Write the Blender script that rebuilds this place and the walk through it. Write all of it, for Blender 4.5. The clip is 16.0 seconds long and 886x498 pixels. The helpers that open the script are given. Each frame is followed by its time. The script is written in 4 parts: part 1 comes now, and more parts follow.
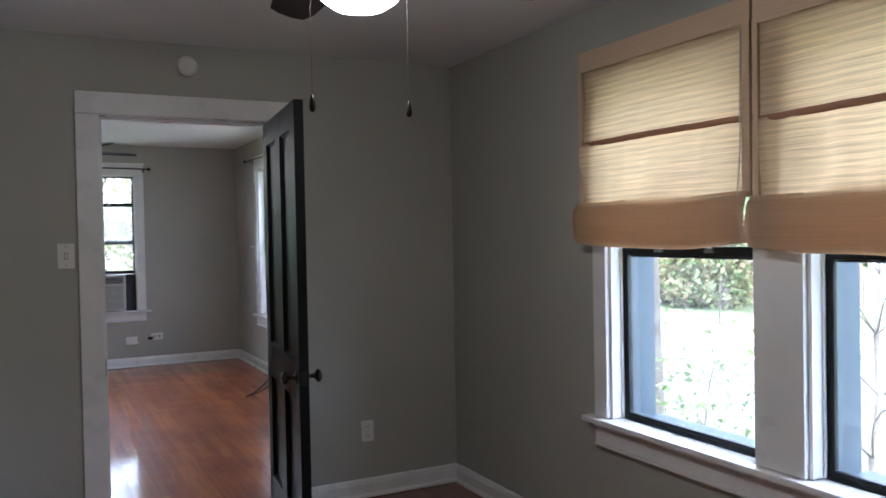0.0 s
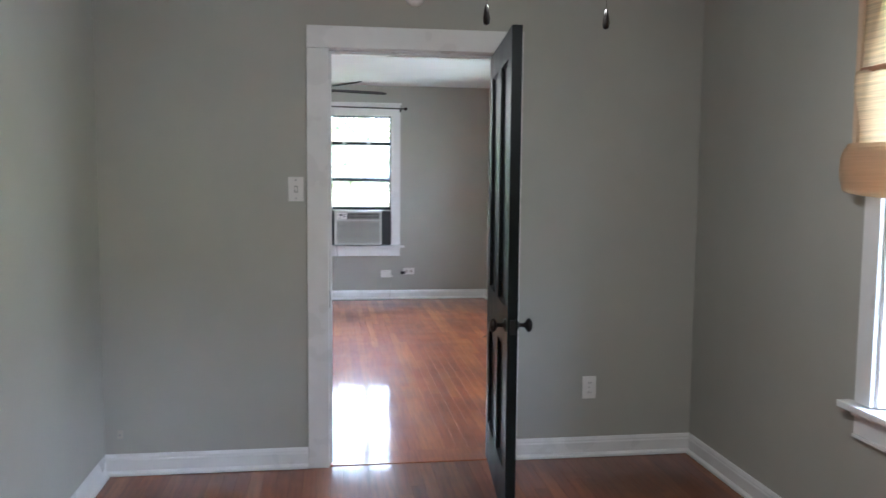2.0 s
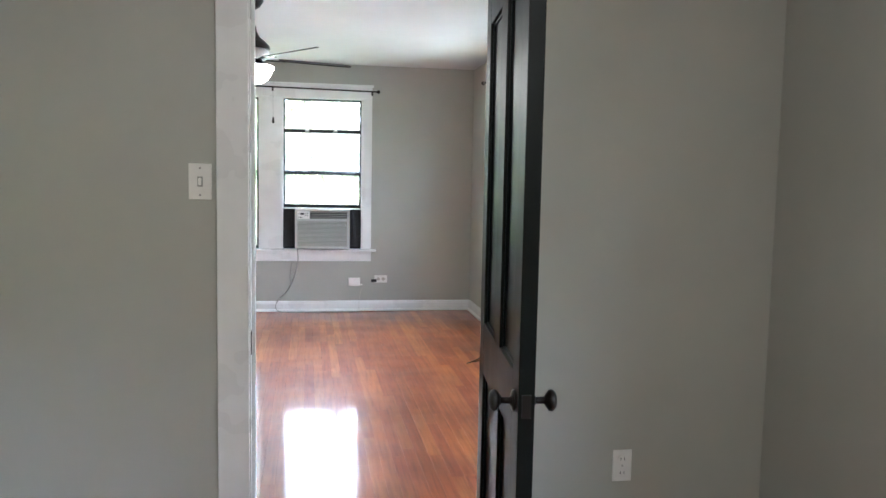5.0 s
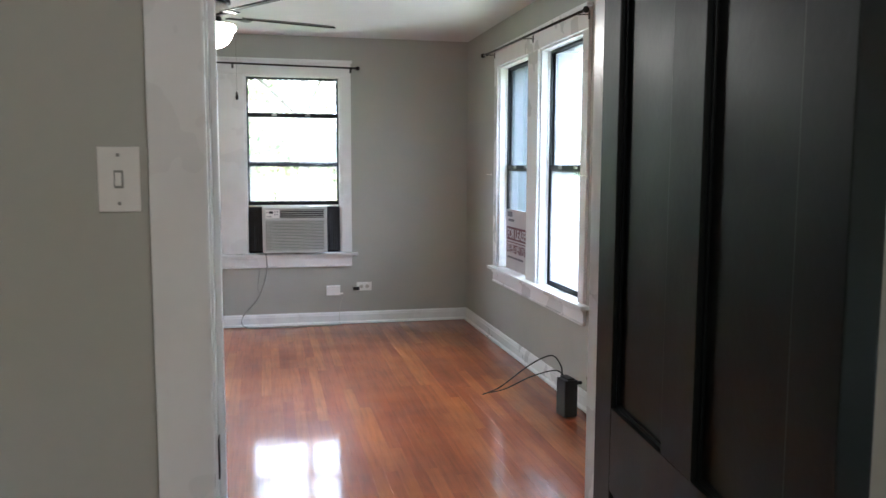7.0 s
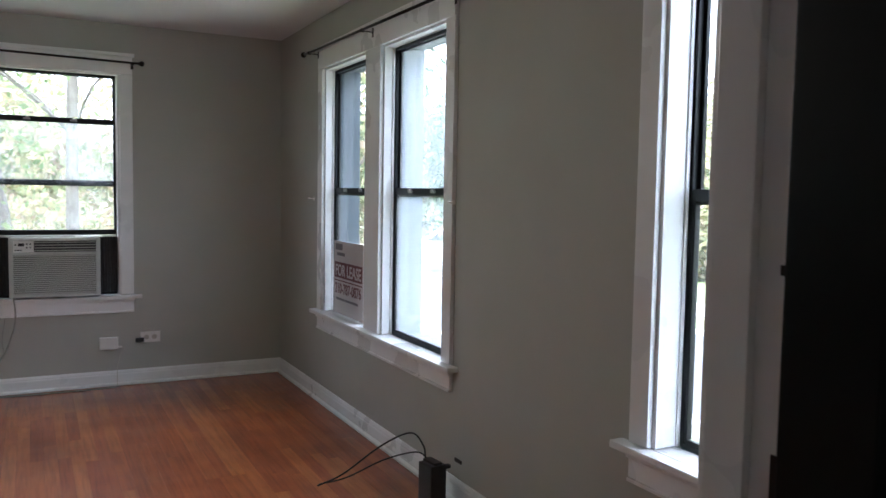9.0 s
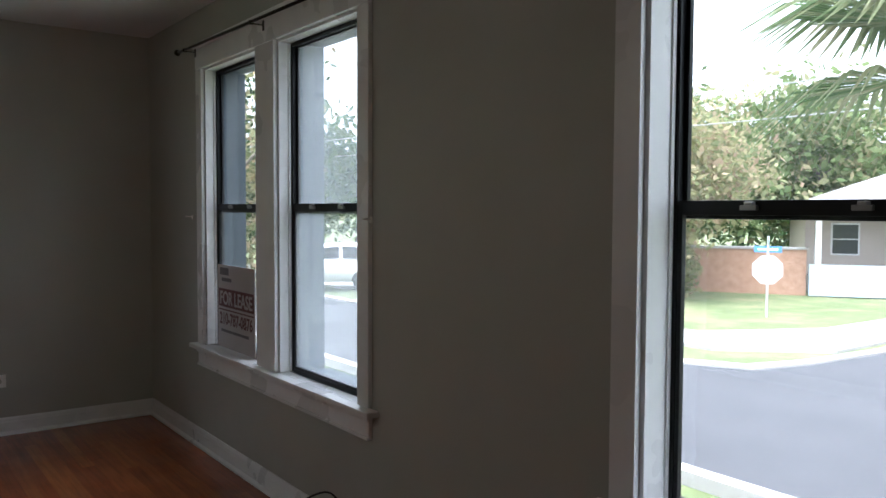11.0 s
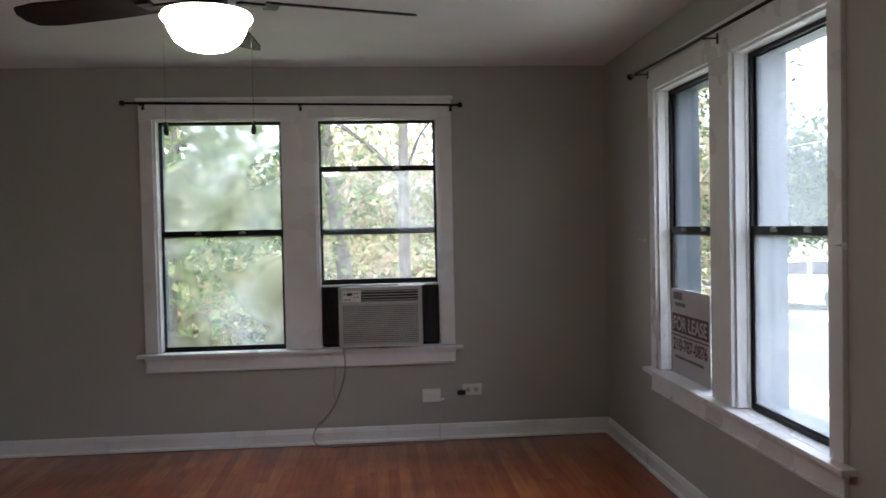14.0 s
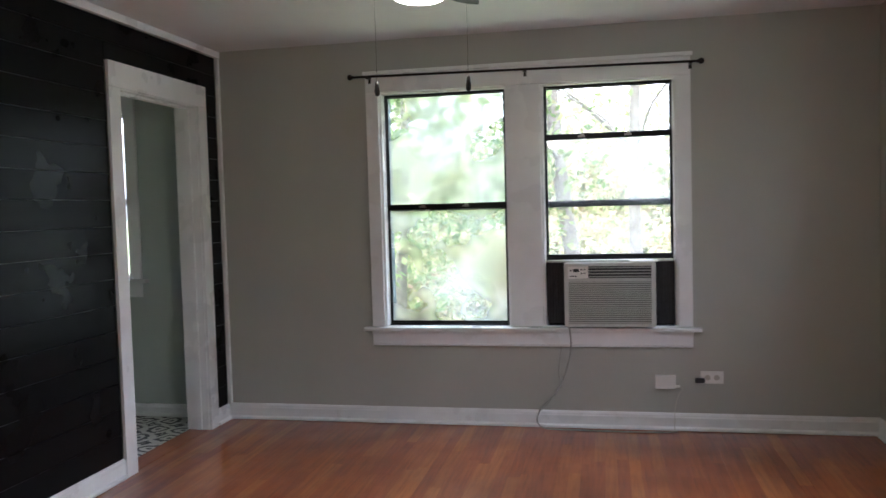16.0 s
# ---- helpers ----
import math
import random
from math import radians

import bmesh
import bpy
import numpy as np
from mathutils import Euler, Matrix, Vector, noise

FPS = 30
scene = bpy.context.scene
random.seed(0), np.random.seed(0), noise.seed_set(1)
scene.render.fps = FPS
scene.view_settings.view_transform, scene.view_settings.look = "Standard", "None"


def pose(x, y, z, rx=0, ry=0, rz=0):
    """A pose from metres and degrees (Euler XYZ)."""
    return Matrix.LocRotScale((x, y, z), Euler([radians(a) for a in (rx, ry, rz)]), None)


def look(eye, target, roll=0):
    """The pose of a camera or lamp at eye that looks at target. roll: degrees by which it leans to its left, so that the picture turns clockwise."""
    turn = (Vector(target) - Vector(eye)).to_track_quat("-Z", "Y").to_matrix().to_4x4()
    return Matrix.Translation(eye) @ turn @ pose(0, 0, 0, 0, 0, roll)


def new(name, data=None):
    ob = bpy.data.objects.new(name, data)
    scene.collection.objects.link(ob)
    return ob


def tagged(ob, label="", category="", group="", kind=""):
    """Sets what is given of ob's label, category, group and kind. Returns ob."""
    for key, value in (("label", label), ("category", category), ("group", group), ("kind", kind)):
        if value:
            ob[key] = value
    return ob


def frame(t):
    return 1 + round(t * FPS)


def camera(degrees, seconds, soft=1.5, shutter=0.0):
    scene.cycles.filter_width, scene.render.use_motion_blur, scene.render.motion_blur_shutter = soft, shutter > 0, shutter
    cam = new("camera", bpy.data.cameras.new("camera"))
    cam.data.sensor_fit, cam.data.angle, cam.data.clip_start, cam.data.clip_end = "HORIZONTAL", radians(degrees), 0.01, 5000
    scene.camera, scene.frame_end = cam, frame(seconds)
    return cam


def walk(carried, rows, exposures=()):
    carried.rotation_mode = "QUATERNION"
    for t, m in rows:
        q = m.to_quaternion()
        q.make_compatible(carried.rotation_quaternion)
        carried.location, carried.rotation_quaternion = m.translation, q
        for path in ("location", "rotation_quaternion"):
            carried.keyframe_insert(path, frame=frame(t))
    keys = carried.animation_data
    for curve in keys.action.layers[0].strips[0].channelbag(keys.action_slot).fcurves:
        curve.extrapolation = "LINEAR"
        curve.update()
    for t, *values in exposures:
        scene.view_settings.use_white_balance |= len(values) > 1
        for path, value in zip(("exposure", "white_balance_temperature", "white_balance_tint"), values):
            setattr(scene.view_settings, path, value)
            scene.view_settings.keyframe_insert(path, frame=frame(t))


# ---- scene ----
cam = camera(57.9, 16.0, soft=1.5, shutter=0.25)
PATH = [
    (0, (1.966, -4.089, 1.432), (2.874, -2.307, 1.394), -1.1),
    (0.5, (2.012, -4.018, 1.42), (2.801, -2.181, 1.344), -0.7),
    (1, (2.081, -3.942, 1.423), (2.745, -2.059, 1.317), -0.2),
    (1.5, (2.134, -3.911, 1.416), (2.66, -1.987, 1.27), 0.2),
    (2, (2.249, -3.878, 1.414), (2.53, -1.906, 1.241), 0.5),
    (2.5, (2.333, -3.834, 1.407), (2.377, -1.845, 1.199), 0.3),
    (3, (2.386, -3.663, 1.397), (2.375, -1.675, 1.182), 0.2),
    (3.5, (2.406, -3.458, 1.397), (2.573, -1.473, 1.216), 0.8),
    (4, (2.458, -3.223, 1.391), (2.744, -1.253, 1.201), 1.2),
    (4.2, (2.459, -3.119, 1.397), (2.769, -1.151, 1.217), 1.4),
    (6.3, (2.35, -1.928, 1.386), (2.705, 0.032, 1.203), 0.6),
    (6.5, (2.343, -1.814, 1.386), (2.699, 0.146, 1.213), 0.2),
    (7, (2.35, -1.526, 1.386), (2.777, 0.417, 1.182), 0.2),
    (7.5, (2.387, -1.22, 1.378), (2.914, 0.7, 1.18), 0.3),
    (8, (2.364, -0.928, 1.378), (3.02, 0.953, 1.199), 0.6),
    (8.5, (2.366, -0.677, 1.373), (3.184, 1.141, 1.207), 0.5),
    (9, (2.443, -0.431, 1.372), (3.356, 1.343, 1.235), 1.0),
    (9.5, (2.459, -0.251, 1.366), (3.468, 1.472, 1.239), 1.6),
    (9.7, (2.454, -0.179, 1.359), (3.527, 1.505, 1.242), 1.6),
    (11.8, (2.59, 0.149, 1.381), (3.784, 1.751, 1.285), 0.2),
    (12, (2.608, 0.164, 1.384), (3.684, 1.848, 1.297), -0.1),
    (12.5, (2.634, 0.195, 1.419), (3.452, 2.018, 1.336), -0.5),
    (13, (2.629, 0.196, 1.433), (3.203, 2.111, 1.36), -1.0),
    (13.5, (2.59, 0.195, 1.425), (2.947, 2.162, 1.365), -1.2),
    (14, (2.579, 0.182, 1.425), (2.738, 2.175, 1.369), -1.2),
    (14.5, (2.588, 0.18, 1.422), (2.597, 2.179, 1.361), -1.3),
    (15, (2.557, 0.191, 1.423), (2.458, 2.187, 1.344), -1.3),
    (15.5, (2.548, 0.275, 1.419), (2.326, 2.26, 1.32), -1.5),
    (16, (2.575, 0.471, 1.399), (2.171, 2.428, 1.297), -1.6),
]
EXPOSURES = [
    (0, 4.12, 5000, 13), (1.5, 4.88, 4850, 9), (2.0, 5.15, 4870, 9), (2.5, 5.93, 4850, 9), (3.0, 5.53, 4850, 6), (3.5, 5.4, 4850, 6), (4.0, 5.45, 4920, 6), (6.5, 5.3, 5120, 8), (7.0, 4.9, 5160, 8),
    (8.0, 4.6, 5260, 10), (9.0, 3.88, 5260, 11), (9.5, 3.38, 5260, 9), (12.0, 2.72, 5670, 14), (12.5, 3.21, 5470, 19), (14.0, 3.36, 5550, 16), (15.0, 3.41, 5350, 14), (15.5, 3.68, 5350, 14), (16, 4.13, 5450, 14),
]
walk(cam, [(t, look(eye, target, roll)) for t, eye, target, roll in PATH], EXPOSURES)

# ---- world, sun, exposure ----
world = bpy.data.worlds.new("overcast")
scene.world = world
world.use_nodes = True
wn, wl = world.node_tree.nodes, world.node_tree.links
wn.clear()
sky = wn.new("ShaderNodeTexSky")
sky.sky_type = "NISHITA"
sky.sun_disc = False
sky.sun_elevation, sky.sun_rotation = radians(72), radians(240)
sky.air_density, sky.dust_density = 1.0, 4.0
soft_sky = wn.new("ShaderNodeHueSaturation")
soft_sky.inputs["Saturation"].default_value = 0.12
bg = wn.new("ShaderNodeBackground")
bg.inputs["Strength"].default_value = 0.15
wout = wn.new("ShaderNodeOutputWorld")
wl.new(sky.outputs[0], soft_sky.inputs["Color"])
wl.new(soft_sky.outputs[0], bg.inputs[0])
wl.new(bg.outputs[0], wout.inputs[0])

sun_data = bpy.data.lights.new("sun", "SUN")
sun_data.energy, sun_data.angle, sun_data.color = 0.8, radians(25), (1.0, 0.97, 0.93)
sun = new("sun", sun_data)
sun.matrix_world = look((-8.44, -4.88, 30), (0, 0, 0))


# ---- materials ----
def mat_nodes(name):
    m = bpy.data.materials.new(name)
    m.use_nodes = True
    nt = m.node_tree
    return m, nt.nodes, nt.links, nt.nodes["Principled BSDF"]


def texcoord(n, l, scale=(1, 1, 1), src="Object"):
    tc, mp = n.new("ShaderNodeTexCoord"), n.new("ShaderNodeMapping")
    mp.inputs["Scale"].default_value = scale
    l.new(tc.outputs[src], mp.inputs[0])
    return mp.outputs[0]


def noise_tex(n, l, vec, scale, detail=4, rough=0.55):
    t = n.new("ShaderNodeTexNoise")
    t.inputs["Scale"].default_value, t.inputs["Detail"].default_value, t.inputs["Roughness"].default_value = scale, detail, rough
    l.new(vec, t.inputs["Vector"])
    return t.outputs["Fac"]


def ramp(n, l, fac, stops):
    r = n.new("ShaderNodeValToRGB")
    while len(r.color_ramp.elements) < len(stops):
        r.color_ramp.elements.new(0.5)
    for e, (p, c) in zip(r.color_ramp.elements, stops):
        e.position, e.color = p, (*c, 1) if len(c) == 3 else c
    l.new(fac, r.inputs[0])
    return r.outputs[0]


def bump(n, l, fac, b, strength=0.1, dist=0.002):
    bp = n.new("ShaderNodeBump")
    bp.inputs["Strength"].default_value, bp.inputs["Distance"].default_value = strength, dist
    l.new(fac, bp.inputs["Height"])
    l.new(bp.outputs[0], b.inputs["Normal"])
    return bp


def painted(name, col, rough=0.55, var=0.06, grain=180.0, strength=0.15, spots=2.2):
    """Paint with large blotches, roller grain and uneven gloss."""
    m, n, l, b = mat_nodes(name)
    v = texcoord(n, l)
    lo = tuple(c * (1 - var) for c in col)
    hi = tuple(min(1, c * (1 + var)) for c in col)
    l.new(ramp(n, l, noise_tex(n, l, v, spots, 5), [(0.3, lo), (0.7, hi)]), b.inputs["Base Color"])
    l.new(ramp(n, l, noise_tex(n, l, v, 3.0, 3), [(0.3, (rough - 0.06,) * 3), (0.7, (rough + 0.06,) * 3)]), b.inputs["Roughness"])
    bump(n, l, noise_tex(n, l, v, grain, 3), b, strength, 0.001)
    return m


def plain(name, col, rough=0.5, metal=0.0, var=0.12, scale=30.0, strength=0.08):
    m = painted(name, col, rough, var, 120.0, strength, scale)
    m.node_tree.nodes["Principled BSDF"].inputs["Metallic"].default_value = metal
    return m


M_WALL = painted("wall_paint", (0.425, 0.42, 0.372), 0.6, 0.035, 140, 0.25)
M_WALL2 = painted("wall_paint_side_room", (0.46, 0.5, 0.46), 0.6, 0.035, 140, 0.25)
M_CEIL = painted("ceiling_paint", (0.74, 0.73, 0.73), 0.8, 0.03, 60, 0.5)
M_TRIM = painted("white_gloss_trim", (0.8, 0.795, 0.785), 0.3, 0.04, 40, 0.12, 6)
M_DOOR = painted("dark_door_paint", (0.006, 0.0072, 0.0065), 0.42, 0.2, 60, 0.25, 9)
M_DOOR.node_tree.nodes["Principled BSDF"].inputs["Specular IOR Level"].default_value = 0.12
M_BLACKWALL = painted("black_board_paint", (0.004, 0.004, 0.0045), 0.3, 0.2, 9, 0.12, 5)
M_BLACKWALL.node_tree.nodes["Principled BSDF"].inputs["Specular IOR Level"].default_value = 0.12
M_BLACK = plain("black_aluminium", (0.006, 0.0065, 0.007), 0.4)
M_BLACK.node_tree.nodes["Principled BSDF"].inputs["Specular IOR Level"].default_value = 0.25
M_BLACKPL = plain("black_plastic", (0.012, 0.012, 0.013), 0.45)
M_IRON = plain("dark_bronze_metal", (0.018, 0.014, 0.012), 0.35, 0.6)
M_WHITEPL = plain("white_plastic", (0.78, 0.76, 0.72), 0.4, 0, 0.03)
M_ACBODY = plain("ac_grey_plastic", (0.5, 0.5, 0.47), 0.5, 0, 0.06)
M_ACGRILL = plain("ac_grille_plastic", (0.42, 0.42, 0.38), 0.55, 0, 0.06)
M_ACDARK = plain("accordion_panel", (0.045, 0.042, 0.043), 0.6)
M_BLUETRIM = painted("exterior_blue_grey_trim", (0.06, 0.084, 0.106), 0.6, 0.1, 60, 0.2, 6)
M_SIGN = plain("sign_board", (0.5, 0.45, 0.44), 0.45, 0, 0.05, 4)
M_SIGNRED = plain("sign_red_ink", (0.1, 0.01, 0.012), 0.5)
M_SIGNGREY = plain("sign_grey_ink", (0.12, 0.1, 0.11), 0.5)
M_BRASS = plain("worn_steel", (0.35, 0.34, 0.32), 0.35, 0.9)
M_CORD = plain("pale_cord", (0.5, 0.47, 0.4), 0.5)
M_GREYCORD = plain("grey_cord", (0.3, 0.3, 0.27), 0.5)


# Ramp with scaled colours; a factor below 1 paints shade into them.
def shaded_ramp(n, l, fac, stops, shading):
    return ramp(n, l, fac, [(p, tuple(x * shading for x in c)) for p, c in stops])


def wood_floor(name, shading=1.0):
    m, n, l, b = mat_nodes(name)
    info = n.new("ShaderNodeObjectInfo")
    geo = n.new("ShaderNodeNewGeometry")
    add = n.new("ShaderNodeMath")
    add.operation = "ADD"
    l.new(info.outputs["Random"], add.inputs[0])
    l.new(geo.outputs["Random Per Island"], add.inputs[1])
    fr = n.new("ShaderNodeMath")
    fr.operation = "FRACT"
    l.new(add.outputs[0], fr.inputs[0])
    base = shaded_ramp(n, l, fr.outputs[0], [(0.0, (0.3, 0.073, 0.021)), (0.3, (0.345, 0.089, 0.025)), (0.6, (0.39, 0.11, 0.03)), (0.85, (0.47, 0.155, 0.043)), (1.0, (0.32, 0.08, 0.023))], shading)
    comb = n.new("ShaderNodeCombineXYZ")
    l.new(fr.outputs[0], comb.inputs[0])
    l.new(fr.outputs[0], comb.inputs[1])
    scl = n.new("ShaderNodeVectorMath")
    scl.operation = "SCALE"
    scl.inputs["Scale"].default_value = 37.0
    l.new(comb.outputs[0], scl.inputs[0])
    pos = n.new("ShaderNodeVectorMath")
    pos.operation = "ADD"
    l.new(geo.outputs["Position"], pos.inputs[0])
    l.new(scl.outputs[0], pos.inputs[1])
    mp = n.new("ShaderNodeMapping")
    mp.inputs["Scale"].default_value = (28, 1.6, 8)
    l.new(pos.outputs[0], mp.inputs[0])
    grain = noise_tex(n, l, mp.outputs[0], 1.8, 4, 0.6)
    mix = n.new("ShaderNodeMix")
    mix.data_type, mix.blend_type = "RGBA", "MULTIPLY"
    mix.inputs[0].default_value = 0.75
    l.new(base, mix.inputs[6])
    l.new(ramp(n, l, grain, [(0.25, (0.5, 0.45, 0.42)), (0.55, (1, 1, 1)), (0.8, (1.25, 1.2, 1.1))]), mix.inputs[7])
    worn = noise_tex(n, l, geo.outputs["Position"], 1.3, 5)
    mix2 = n.new("ShaderNodeMix")
    mix2.data_type, mix2.blend_type = "RGBA", "MULTIPLY"
    mix2.inputs[0].default_value = 0.85
    l.new(mix.outputs[2], mix2.inputs[6])
    l.new(ramp(n, l, worn, [(0.32, (0.58, 0.5, 0.45)), (0.62, (1.12, 1.12, 1.1))]), mix2.inputs[7])
    l.new(mix2.outputs[2], b.inputs["Base Color"])
    l.new(ramp(n, l, noise_tex(n, l, geo.outputs["Position"], 5, 4), [(0.3, (0.36,) * 3), (0.7, (0.44,) * 3)]), b.inputs["Roughness"])
    b.inputs["Specular IOR Level"].default_value = 0.2
    b.inputs["Coat Weight"].default_value = 0.9
    l.new(ramp(n, l, noise_tex(n, l, geo.outputs["Position"], 14, 5, 0.65), [(0.35, (0.05,) * 3), (0.7, (0.13,) * 3)]), b.inputs["Coat Roughness"])
    wave = noise_tex(n, l, geo.outputs["Position"], 9, 3)
    relief = bump(n, l, wave, b, 0.22, 0.002)
    l.new(relief.outputs[0], b.inputs["Coat Normal"])
    return m


M_FLOOR = wood_floor("oak_strip_floor")
# same oak, colours cut to 0.55 to stand for the first room's dimness
M_FLOOR_SHADED = wood_floor("shaded_oak_strip_floor", 0.55)


def glass_mat(name, haze, tint=(1, 1, 1), scale=2.5, lo=0.35, hi=0.75, smear=0.0):
    """Window glass: clear, with gloss at grazing angles and a film of dirt."""
    m, n, l, b = mat_nodes(name)
    n.remove(b)
    out = n["Material Output"]
    tr, gl = n.new("ShaderNodeBsdfTransparent"), n.new("ShaderNodeBsdfGlossy")
    tr.inputs[0].default_value = (*tint, 1)
    gl.inputs["Roughness"].default_value = 0.01
    lw, pw, fres = n.new("ShaderNodeLayerWeight"), n.new("ShaderNodeMath"), n.new("ShaderNodeMath")
    lw.inputs[0].default_value = 0.5
    pw.operation, fres.operation = "POWER", "MULTIPLY_ADD"
    pw.inputs[1].default_value = 4.0
    fres.inputs[1].default_value, fres.inputs[2].default_value = 0.6, 0.022
    l.new(lw.outputs["Facing"], pw.inputs[0])
    l.new(pw.outputs[0], fres.inputs[0])
    mx = n.new("ShaderNodeMixShader")
    l.new(fres.outputs[0], mx.inputs[0])
    l.new(tr.outputs[0], mx.inputs[1])
    l.new(gl.outputs[0], mx.inputs[2])
    tl = n.new("ShaderNodeBsdfTranslucent")
    tl.inputs[0].default_value = (0.85, 0.88, 0.9, 1)
    v = texcoord(n, l)
    f = ramp(n, l, noise_tex(n, l, v, scale, 4), [(lo, (haze * 0.15,) * 3), (hi, (haze,) * 3)])
    mx2 = n.new("ShaderNodeMixShader")
    l.new(f, mx2.inputs[0])
    clear = mx.outputs[0]
    if smear:
        rf, mx3 = n.new("ShaderNodeBsdfRefraction"), n.new("ShaderNodeMixShader")
        rf.inputs["IOR"].default_value, rf.inputs["Roughness"].default_value = 1.04, 0.42
        l.new(ramp(n, l, noise_tex(n, l, v, 1.7, 3), [(0.42, (0.0,) * 3), (0.56, (smear,) * 3)]), mx3.inputs[0])
        l.new(clear, mx3.inputs[1])
        l.new(rf.outputs[0], mx3.inputs[2])
        clear = mx3.outputs[0]
    l.new(clear, mx2.inputs[1])
    l.new(tl.outputs[0], mx2.inputs[2])
    l.new(mx2.outputs[0], out.inputs[0])
    return m


M_GLASS = glass_mat("window_glass", 0.03)
M_GLASS_DIRTY = glass_mat("dirty_window_glass", 0.16, (0.97, 1, 0.98), 2.0, 0.4, 0.66, 0.85)
M_GLASS_HAZY = glass_mat("hazy_window_glass", 0.13, (1, 1, 1), 3.0, 0.3, 0.7)
M_GLASS_FOG = glass_mat("fogged_window_glass", 0.2, (1, 1, 1), 1.2, 0.1, 0.6)


def lamp_glass(name, col, strength):
    m, n, l, b = mat_nodes(name)
    b.inputs["Base Color"].default_value = (0.9, 0.88, 0.84, 1)
    b.inputs["Emission Color"].default_value = (*col, 1)
    b.inputs["Emission Strength"].default_value = strength
    b.inputs["Roughness"].default_value = 0.3
    return m


M_BOWL = lamp_glass("lit_opal_glass", (1.0, 0.85, 0.65), 3.3)


def shade_fabric(name, col, trans, ribbed=0.0):
    m, n, l, b = mat_nodes(name)
    n.remove(b)
    out = n["Material Output"]
    v = texcoord(n, l, (2.0, 2.0, 120), "Object")
    v2 = texcoord(n, l, (1, 160, 160), "Object")
    slub = noise_tex(n, l, v, 2.0, 3)
    weave = noise_tex(n, l, v2, 3.0, 2)
    rib = n.new("ShaderNodeTexWave")
    rib.bands_direction = "Z"
    rib.inputs["Scale"].default_value, rib.inputs["Distortion"].default_value = 14.0, 0.6
    l.new(texcoord(n, l, (0.4, 0.4, 1.0)), rib.inputs["Vector"])
    ribs = n.new("ShaderNodeMath")
    ribs.operation = "MULTIPLY_ADD"
    ribs.inputs[1].default_value, ribs.inputs[2].default_value = ribbed, -0.5 * ribbed
    l.new(rib.outputs["Fac"], ribs.inputs[0])
    both = n.new("ShaderNodeMath")
    calm = n.new("ShaderNodeMath")
    calm.operation = "MULTIPLY_ADD"
    calm.inputs[1].default_value = 0.8 if ribbed else 0.25
    calm.inputs[2].default_value = 0.5 * (1 - calm.inputs[1].default_value)
    l.new(slub, calm.inputs[0])
    l.new(calm.outputs[0], both.inputs[0])
    l.new(ribs.outputs[0], both.inputs[1])
    slub = both.outputs[0]
    c = ramp(n, l, slub, [(0.35, tuple(x * 0.82 for x in col)), (0.5, col), (0.68, tuple(min(1, x * 1.2) for x in col))])
    df, tl = n.new("ShaderNodeBsdfDiffuse"), n.new("ShaderNodeBsdfTranslucent")
    l.new(c, df.inputs[0])
    l.new(c, tl.inputs[0])
    mx = n.new("ShaderNodeMixShader")
    mx.inputs[0].default_value = trans
    l.new(df.outputs[0], mx.inputs[1])
    l.new(tl.outputs[0], mx.inputs[2])
    bp = n.new("ShaderNodeBump")
    bp.inputs["Strength"].default_value, bp.inputs["Distance"].default_value = 0.4, 0.001
    l.new(weave, bp.inputs["Height"])
    l.new(bp.outputs[0], df.inputs["Normal"])
    l.new(mx.outputs[0], out.inputs[0])
    return m


M_SHADE = shade_fabric("cream_linen_fabric", (0.8, 0.66, 0.46), 0.27, 0.12)
M_SHADEBAND = shade_fabric("tan_lined_fabric", (0.66, 0.5, 0.34), 0.17)
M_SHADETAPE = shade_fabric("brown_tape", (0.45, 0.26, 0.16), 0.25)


def ground_mat(name, stops, scale, rough=0.9, strength=0.4, fine=60.0):
    m, n, l, b = mat_nodes(name)
    g = n.new("ShaderNodeNewGeometry")
    big = noise_tex(n, l, g.outputs["Position"], scale, 6, 0.65)
    l.new(ramp(n, l, big, stops), b.inputs["Base Color"])
    b.inputs["Roughness"].default_value = rough
    bump(n, l, noise_tex(n, l, g.outputs["Position"], fine, 4), b, strength, 0.01)
    return m


M_GRASS = ground_mat("lawn", [(0.3, (0.075, 0.1, 0.035)), (0.5, (0.11, 0.135, 0.05)), (0.7, (0.19, 0.175, 0.09))], 0.9)
M_ASPHALT = ground_mat("asphalt", [(0.3, (0.045, 0.045, 0.048)), (0.7, (0.062, 0.062, 0.065))], 0.6)
M_CONCRETE = ground_mat("concrete", [(0.3, (0.3, 0.29, 0.27)), (0.7, (0.38, 0.36, 0.34))], 1.2)


def leaf_mat(name, cols):
    m, n, l, b = mat_nodes(name)
    g = n.new("ShaderNodeNewGeometry")
    k = len(cols) - 1
    c = ramp(n, l, g.outputs["Random Per Island"], [(i / k, x) for i, x in enumerate(cols)])
    n.remove(b)
    df, tl, mx = n.new("ShaderNodeBsdfDiffuse"), n.new("ShaderNodeBsdfTranslucent"), n.new("ShaderNodeMixShader")
    mx.inputs[0].default_value = 0.5
    l.new(c, df.inputs[0])
    l.new(c, tl.inputs[0])
    l.new(df.outputs[0], mx.inputs[1])
    l.new(tl.outputs[0], mx.inputs[2])
    l.new(mx.outputs[0], n["Material Output"].inputs[0])
    return m


